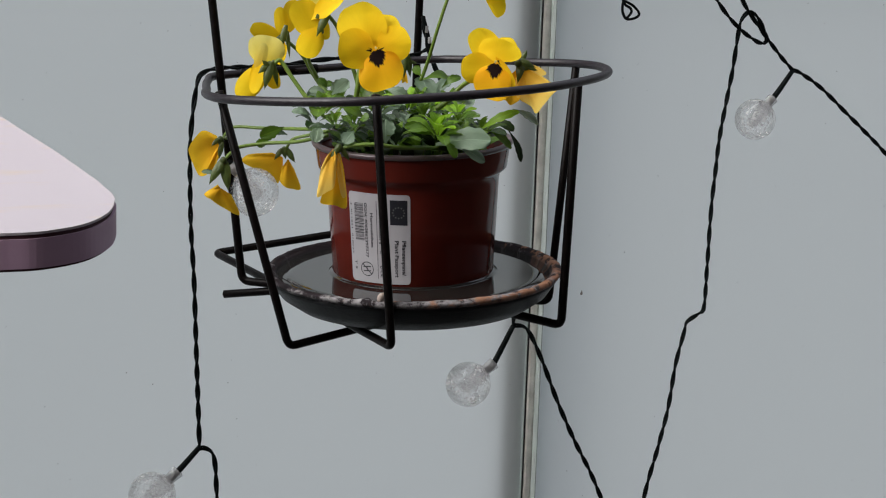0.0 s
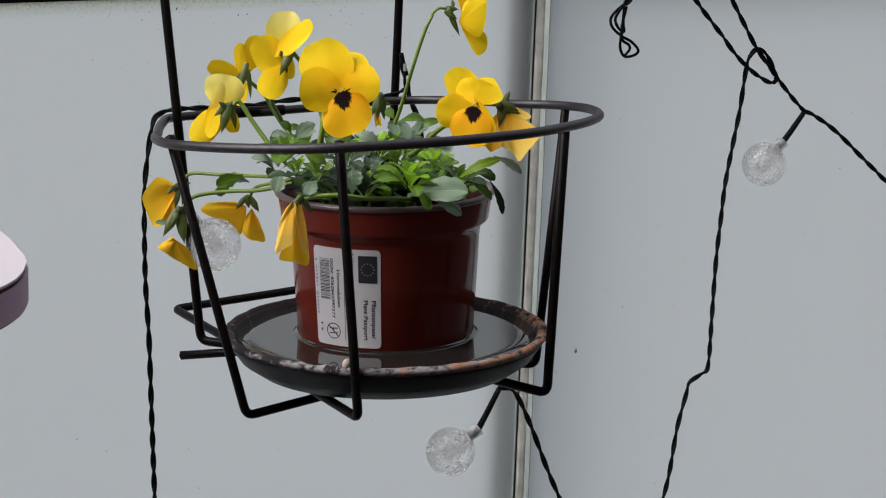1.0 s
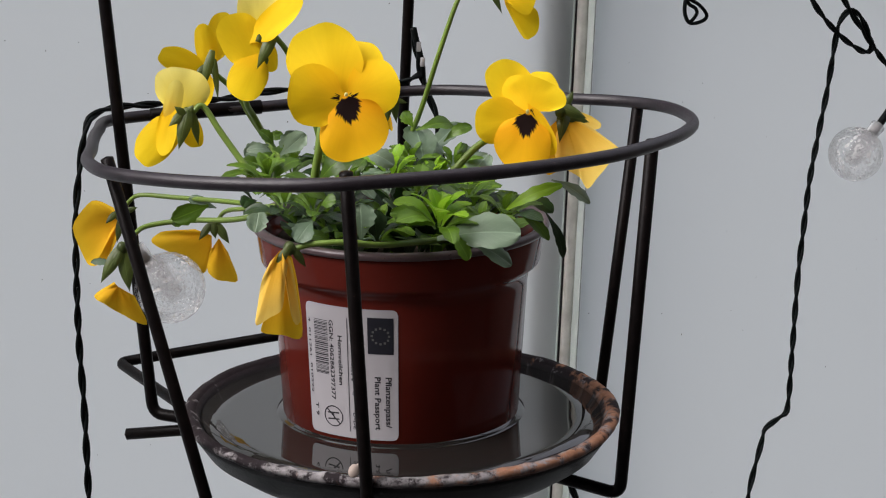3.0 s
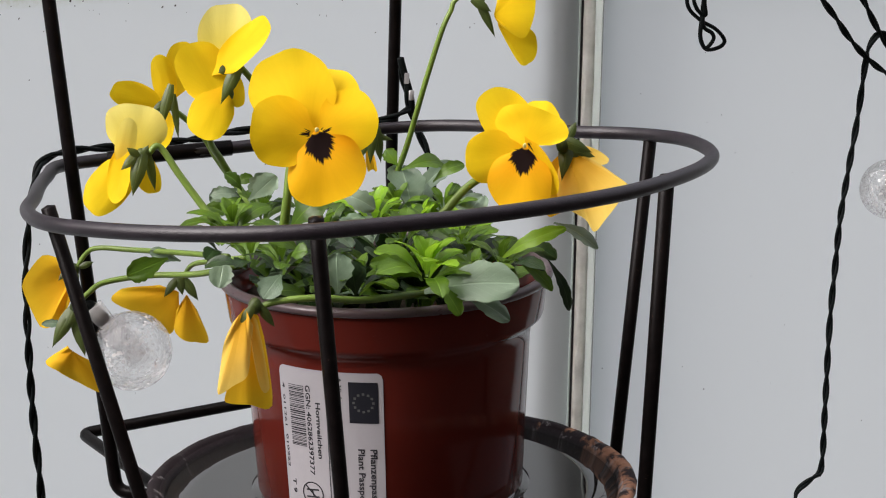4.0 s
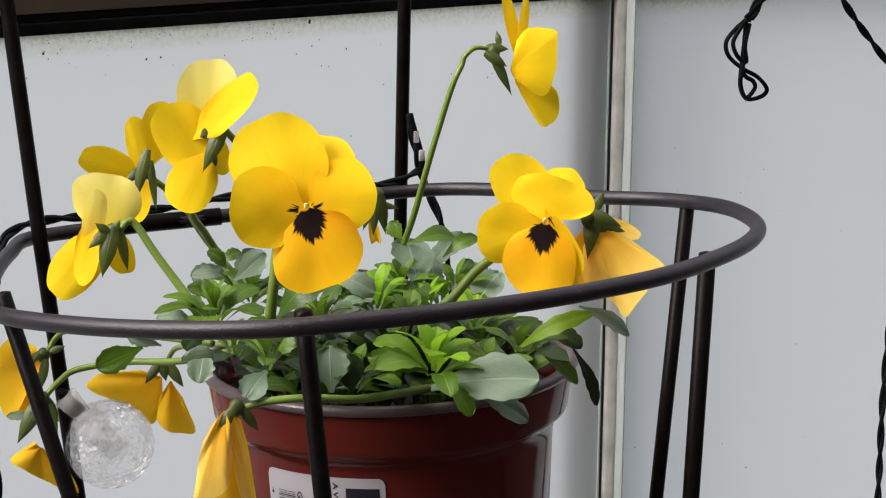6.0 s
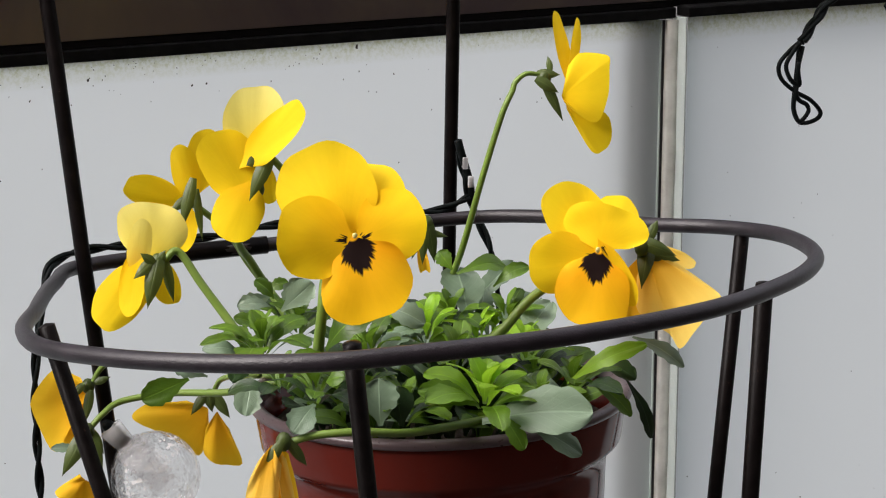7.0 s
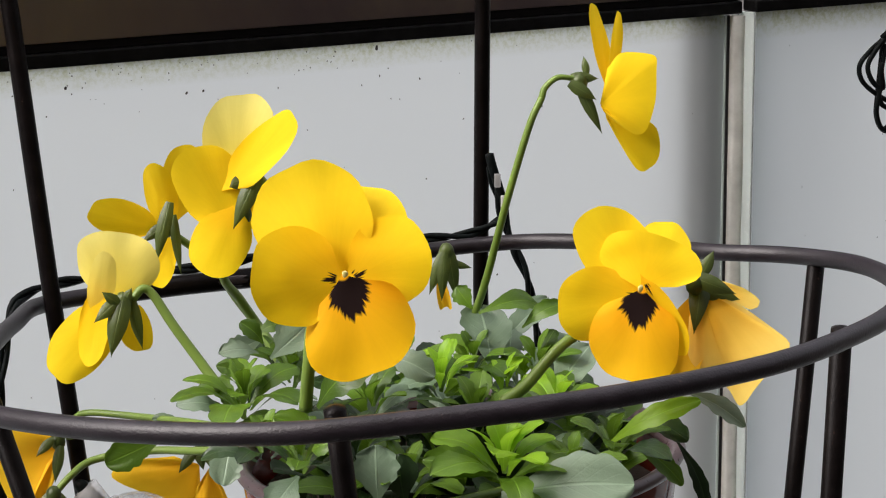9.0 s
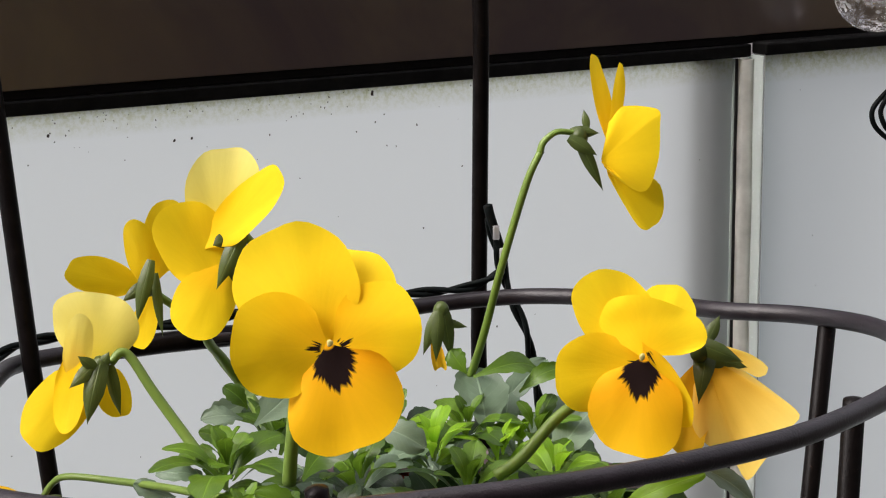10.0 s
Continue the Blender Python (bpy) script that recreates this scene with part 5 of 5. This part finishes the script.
stem([(-0.0374, 0.0270, 0.7096), (-0.0422, 0.0521, 0.7027), (-0.0461, 0.0701, 0.6972), (-0.0478, 0.0793, 0.6898)], 0.00085)
stem([(0.0101, -0.0218, 0.7088), (-0.0069, -0.0407, 0.7135), (-0.0214, -0.0511, 0.7159), (-0.0342, -0.0557, 0.7185), (-0.0442, -0.0545, 0.7180), (-0.0491, -0.0533, 0.7165), (-0.0508, -0.0533, 0.7162)], 0.00100, M_STEM)


def leaf(mat, base, tip, px, face=(-0.1, -0.45, 1.0), arch=0.12, lobes=0.08, **more):
    add_blade("leaf", plant, mat, base, tip, px * PX, face=face, shape="leaf", arch=arch, lobes=lobes, rows=34, cols=8, notch=0, ruffle=0.06, **more)


UPW = (-0.1, -0.75, 0.75)
leaf(M_GREY, (-0.0023, -0.0482, 0.7163), (0.0225, -0.0568, 0.7193), 98, UPW, 0.10)
leaf(M_GREY, (0.0079, -0.0504, 0.7155), (0.0201, -0.0561, 0.7088), 46, UPW, 0.10)
leaf(M_LEAF, (0.0012, -0.0522, 0.7193), (0.0053, -0.0576, 0.7116), 34, UPW, 0.1)
leaf(M_GREY, (0.0103, 0.0101, 0.7254), (0.0113, 0.0264, 0.7357), 92, UPW, 0.06, turn=12)
leaf(M_LEAF, (0.0086, 0.0161, 0.7371), (0.0242, 0.0231, 0.7362), 46, UPW, 0.2)
leaf(M_LEAF, (0.0192, 0.0178, 0.7326), (0.0289, 0.0172, 0.7376), 34, UPW, 0.25)
leaf(M_GREY, (0.0192, 0.0127, 0.7249), (0.0325, 0.0195, 0.7283), 70, UPW, 0.08)
leaf(M_GREY, (0.0141, 0.0241, 0.7254), (0.0291, 0.0324, 0.7356), 46, UPW, 0.08)
leaf(M_LEAF, (-0.0343, -0.0213, 0.7289), (-0.0225, -0.0253, 0.7401), 62, UPW, 0.22)
leaf(M_GREY, (-0.0204, -0.0206, 0.7388), (-0.0108, -0.0264, 0.7352), 52, UPW, 0.15)
leaf(M_GREY, (-0.0427, -0.0490, 0.7239), (-0.0489, -0.0541, 0.7187), 52, UPW, 0.10)
leaf(M_GREY, (-0.0512, -0.0127, 0.7208), (-0.0539, -0.0177, 0.7126), 52, VIEW, 0.06)
leaf(M_LEAF, (-0.0639, 0.0088, 0.7154), (-0.0762, 0.0077, 0.7111), 52, VIEW, 0.08)
leaf(M_GREY, (-0.0276, -0.0511, 0.7180), (-0.0277, -0.0499, 0.7293), 68, VIEW, 0.08)
leaf(M_DEEP, (-0.0220, -0.0493, 0.7169), (-0.0231, -0.0480, 0.7265), 56, VIEW, 0.08)
leaf(M_LEAF, (-0.0036, -0.0503, 0.7209), (-0.0190, -0.0519, 0.7261), 50, UPW, 0.12)
leaf(M_LIME, (0.0245, -0.0305, 0.7189), (0.0424, -0.0384, 0.7298), 36, UPW, 0.14)
leaf(M_GREY, (0.0415, -0.0300, 0.7296), (0.0530, -0.0360, 0.7225), 46, (-0.1, -0.5, 1.0), 0.10)
leaf(M_DEEP, (0.0403, -0.0283, 0.7189), (0.0462, -0.0323, 0.7036), 26, UPW, 0.18)
leaf(M_LEAF, (0.0294, -0.0307, 0.7198), (0.0398, -0.0353, 0.7107), 34, UPW, 0.15)
leaf(M_DEEP, (0.0339, -0.0236, 0.7231), (0.0423, -0.0312, 0.7189), 40, UPW, 0.12)
leaf(M_LEAF, (0.0056, 0.0094, 0.7399), (0.0026, 0.0121, 0.7445), 34, VIEW, 0.05)
leaf(M_GREY, (-0.0391, 0.0130, 0.7306), (-0.0305, 0.0138, 0.7376), 50, VIEW, 0.08)
leaf(M_GREY, (-0.0412, 0.0165, 0.7311), (-0.0503, 0.0149, 0.7320), 34, UPW, 0.2)
leaf(M_LEAF, (-0.0397, 0.0201, 0.7322), (-0.0448, 0.0200, 0.7375), 34, UPW, 0.2)
leaf(M_GREY, (-0.0501, 0.0080, 0.7206), (-0.0608, 0.0064, 0.7234), 34, UPW, 0.25)
leaf(M_LEAF, (-0.0365, -0.0448, 0.7288), (-0.0468, -0.0448, 0.7348), 44, UPW, 0.12)
leaf(M_LEAF, (-0.0401, -0.0494, 0.7290), (-0.0365, -0.0534, 0.7312), 40, UPW, 0.12)
leaf(M_GREY, (-0.0529, 0.0515, 0.7035), (-0.0621, 0.0545, 0.7066), 34, VIEW, 0.06)
leaf(M_LEAF, (-0.0615, 0.0568, 0.6995), (-0.0680, 0.0571, 0.6974), 36, VIEW, 0.06)
leaf(M_GREY, (-0.0868, 0.0625, 0.6818), (-0.0955, 0.0619, 0.6827), 22, UPW, 0.08)


leaf(M_GREY, (0.0202, 0.0017, 0.7188), (0.0340, 0.0138, 0.7284), 60, UPW, 0.08)
leaf(M_GREY, (0.0182, 0.0091, 0.7213), (0.0290, 0.0197, 0.7261), 46, UPW, 0.10)
leaf(M_LEAF, (0.0204, -0.0040, 0.7188), (0.0325, 0.0010, 0.7222), 34, UPW, 0.15)
leaf(M_GREY, (0.0146, 0.0149, 0.7216), (0.0193, 0.0274, 0.7304), 44, UPW, 0.08)
leaf(M_GREY, (-0.0372, 0.0391, 0.7285), (-0.0462, 0.0377, 0.7254), 46, VIEW, 0.10)
leaf(M_LEAF, (-0.0385, 0.0381, 0.7300), (-0.0325, 0.0377, 0.7322), 30, UPW, 0.15)
leaf(M_GREY, (-0.0359, 0.0260, 0.7253), (-0.0299, 0.0280, 0.7351), 58, VIEW, 0.08, turn=-14)
leaf(M_LEAF, (-0.0433, 0.0217, 0.7239), (-0.0502, 0.0217, 0.7274), 34, UPW, 0.2)


def tuft(centre, mat, inner, number, reach, lift, seed, wide=0.42, away=0.0):
    """A rosette: outer leaves lean out, the young ones in the middle stand up."""
    rng = random.Random(seed)
    centre = Vector(centre)
    for i in range(number):
        a = 2.399963 * i + rng.uniform(-0.3, 0.3)
        young = 1 - i / number
        el = radians(12 + 58 * young ** 1.5 + rng.uniform(-8, 8))
        ln = reach * (0.45 + 0.6 * (1 - young)) * rng.uniform(0.8, 1.15)
        d = Vector((math.cos(a) * math.cos(el), math.sin(a) * math.cos(el), math.sin(el)))
        base = centre + Vector((d.x, d.y, 0)) * 0.0015 + Vector((0, 0, -lift * (1 - young)))
        tip = base + d * ln
        tip.z -= 0.15 * ln * (1 - young)
        m = inner if young > 0.36 else (mat if rng.random() < 0.62 else rng.choice((M_GREY, M_DEEP, M_LEAF)))
        add_blade("leaf", plant, m, base, tip, ln * wide * rng.uniform(0.85, 1.2), face=(d.x * -0.7, d.y * -0.7 - 0.15, 1.0), shape="leaf", arch=0.14 + 0.1 * (1 - young), lobes=0.10, rows=18, cols=6, notch=0, ruffle=0.05, seed=seed * 40 + i, turn=rng.uniform(-18, 18))


# Inner tufts take the dark leaf colour in place of shade.
tuft((-0.0466, -0.0020, 0.7277), M_LEAF, M_LEAF, 16, 0.0170, 0.006, 21)
tuft((-0.0013, -0.0468, 0.7237), M_LEAF, M_LIME, 17, 0.0195, 0.006, 22)
tuft((-0.0044, -0.0037, 0.7292), M_LEAF, M_LIME, 15, 0.0160, 0.006, 23)
tuft((-0.0224, -0.0170, 0.7283), M_DEEP, M_LEAF, 12, 0.0150, 0.006, 24)
tuft((-0.0413, -0.0426, 0.7272), M_DEEP, M_LEAF, 12, 0.0140, 0.006, 25)
tuft((0.0265, -0.0287, 0.7195), M_LEAF, M_LEAF, 11, 0.0150, 0.005, 26)
tuft((0.0215, 0.0125, 0.7263), M_LEAF, M_LEAF, 11, 0.0145, 0.006, 27)
tuft((-0.0336, 0.0183, 0.7271), M_LEAF, M_LEAF, 12, 0.0150, 0.006, 28)
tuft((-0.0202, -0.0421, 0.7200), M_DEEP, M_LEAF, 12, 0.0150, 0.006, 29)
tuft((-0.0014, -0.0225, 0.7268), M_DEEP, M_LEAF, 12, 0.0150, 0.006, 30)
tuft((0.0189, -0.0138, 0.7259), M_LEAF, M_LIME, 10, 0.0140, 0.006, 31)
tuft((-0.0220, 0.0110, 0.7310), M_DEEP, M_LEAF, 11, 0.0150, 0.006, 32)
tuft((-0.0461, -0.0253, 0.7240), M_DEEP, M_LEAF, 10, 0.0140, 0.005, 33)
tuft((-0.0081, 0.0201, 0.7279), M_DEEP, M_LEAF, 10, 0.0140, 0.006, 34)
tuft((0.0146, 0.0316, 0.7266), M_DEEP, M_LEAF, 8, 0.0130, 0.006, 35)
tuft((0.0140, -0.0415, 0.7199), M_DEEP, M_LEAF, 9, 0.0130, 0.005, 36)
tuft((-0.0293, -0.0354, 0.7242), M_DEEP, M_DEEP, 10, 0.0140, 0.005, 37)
tuft((-0.0341, 0.0354, 0.7251), M_LEAF, M_LEAF, 9, 0.0130, 0.006, 39)
tuft((0.0070, 0.0148, 0.7282), M_LEAF, M_LEAF, 11, 0.0145, 0.006, 42)
tuft((-0.0063, 0.0060, 0.7269), M_DEEP, M_LEAF, 10, 0.0140, 0.006, 43)
tuft((0.0114, 0.0035, 0.7248), M_DEEP, M_LIME, 10, 0.0135, 0.006, 44)
tuft((0.0258, 0.0015, 0.7184), M_LEAF, M_LEAF, 10, 0.0140, 0.006, 40)
tuft((0.0192, 0.0204, 0.7214), M_LEAF, M_LIME, 9, 0.0130, 0.006, 41)
tuft((-0.0486, 0.0079, 0.7206), M_DEEP, M_LEAF, 8, 0.0130, 0.005, 38)

# filler leaves down to the soil, mostly in the dark green that paints inner shade
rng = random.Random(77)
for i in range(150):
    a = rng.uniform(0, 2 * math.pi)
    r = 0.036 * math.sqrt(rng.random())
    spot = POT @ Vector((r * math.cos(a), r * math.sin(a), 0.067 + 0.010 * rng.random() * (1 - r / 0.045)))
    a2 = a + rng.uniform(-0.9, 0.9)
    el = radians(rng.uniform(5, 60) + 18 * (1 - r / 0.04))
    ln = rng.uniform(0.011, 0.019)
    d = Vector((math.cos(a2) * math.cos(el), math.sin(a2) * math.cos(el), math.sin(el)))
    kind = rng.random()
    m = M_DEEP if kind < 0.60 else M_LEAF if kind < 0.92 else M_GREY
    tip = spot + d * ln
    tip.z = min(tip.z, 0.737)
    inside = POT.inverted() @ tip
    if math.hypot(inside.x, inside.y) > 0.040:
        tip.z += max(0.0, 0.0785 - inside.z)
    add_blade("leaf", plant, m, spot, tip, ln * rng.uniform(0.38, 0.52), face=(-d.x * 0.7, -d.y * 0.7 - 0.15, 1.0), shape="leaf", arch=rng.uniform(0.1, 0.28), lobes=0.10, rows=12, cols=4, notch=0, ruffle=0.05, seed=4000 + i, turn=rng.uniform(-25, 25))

# undergrowth close over the soil, coloured dark for the shade between leaves
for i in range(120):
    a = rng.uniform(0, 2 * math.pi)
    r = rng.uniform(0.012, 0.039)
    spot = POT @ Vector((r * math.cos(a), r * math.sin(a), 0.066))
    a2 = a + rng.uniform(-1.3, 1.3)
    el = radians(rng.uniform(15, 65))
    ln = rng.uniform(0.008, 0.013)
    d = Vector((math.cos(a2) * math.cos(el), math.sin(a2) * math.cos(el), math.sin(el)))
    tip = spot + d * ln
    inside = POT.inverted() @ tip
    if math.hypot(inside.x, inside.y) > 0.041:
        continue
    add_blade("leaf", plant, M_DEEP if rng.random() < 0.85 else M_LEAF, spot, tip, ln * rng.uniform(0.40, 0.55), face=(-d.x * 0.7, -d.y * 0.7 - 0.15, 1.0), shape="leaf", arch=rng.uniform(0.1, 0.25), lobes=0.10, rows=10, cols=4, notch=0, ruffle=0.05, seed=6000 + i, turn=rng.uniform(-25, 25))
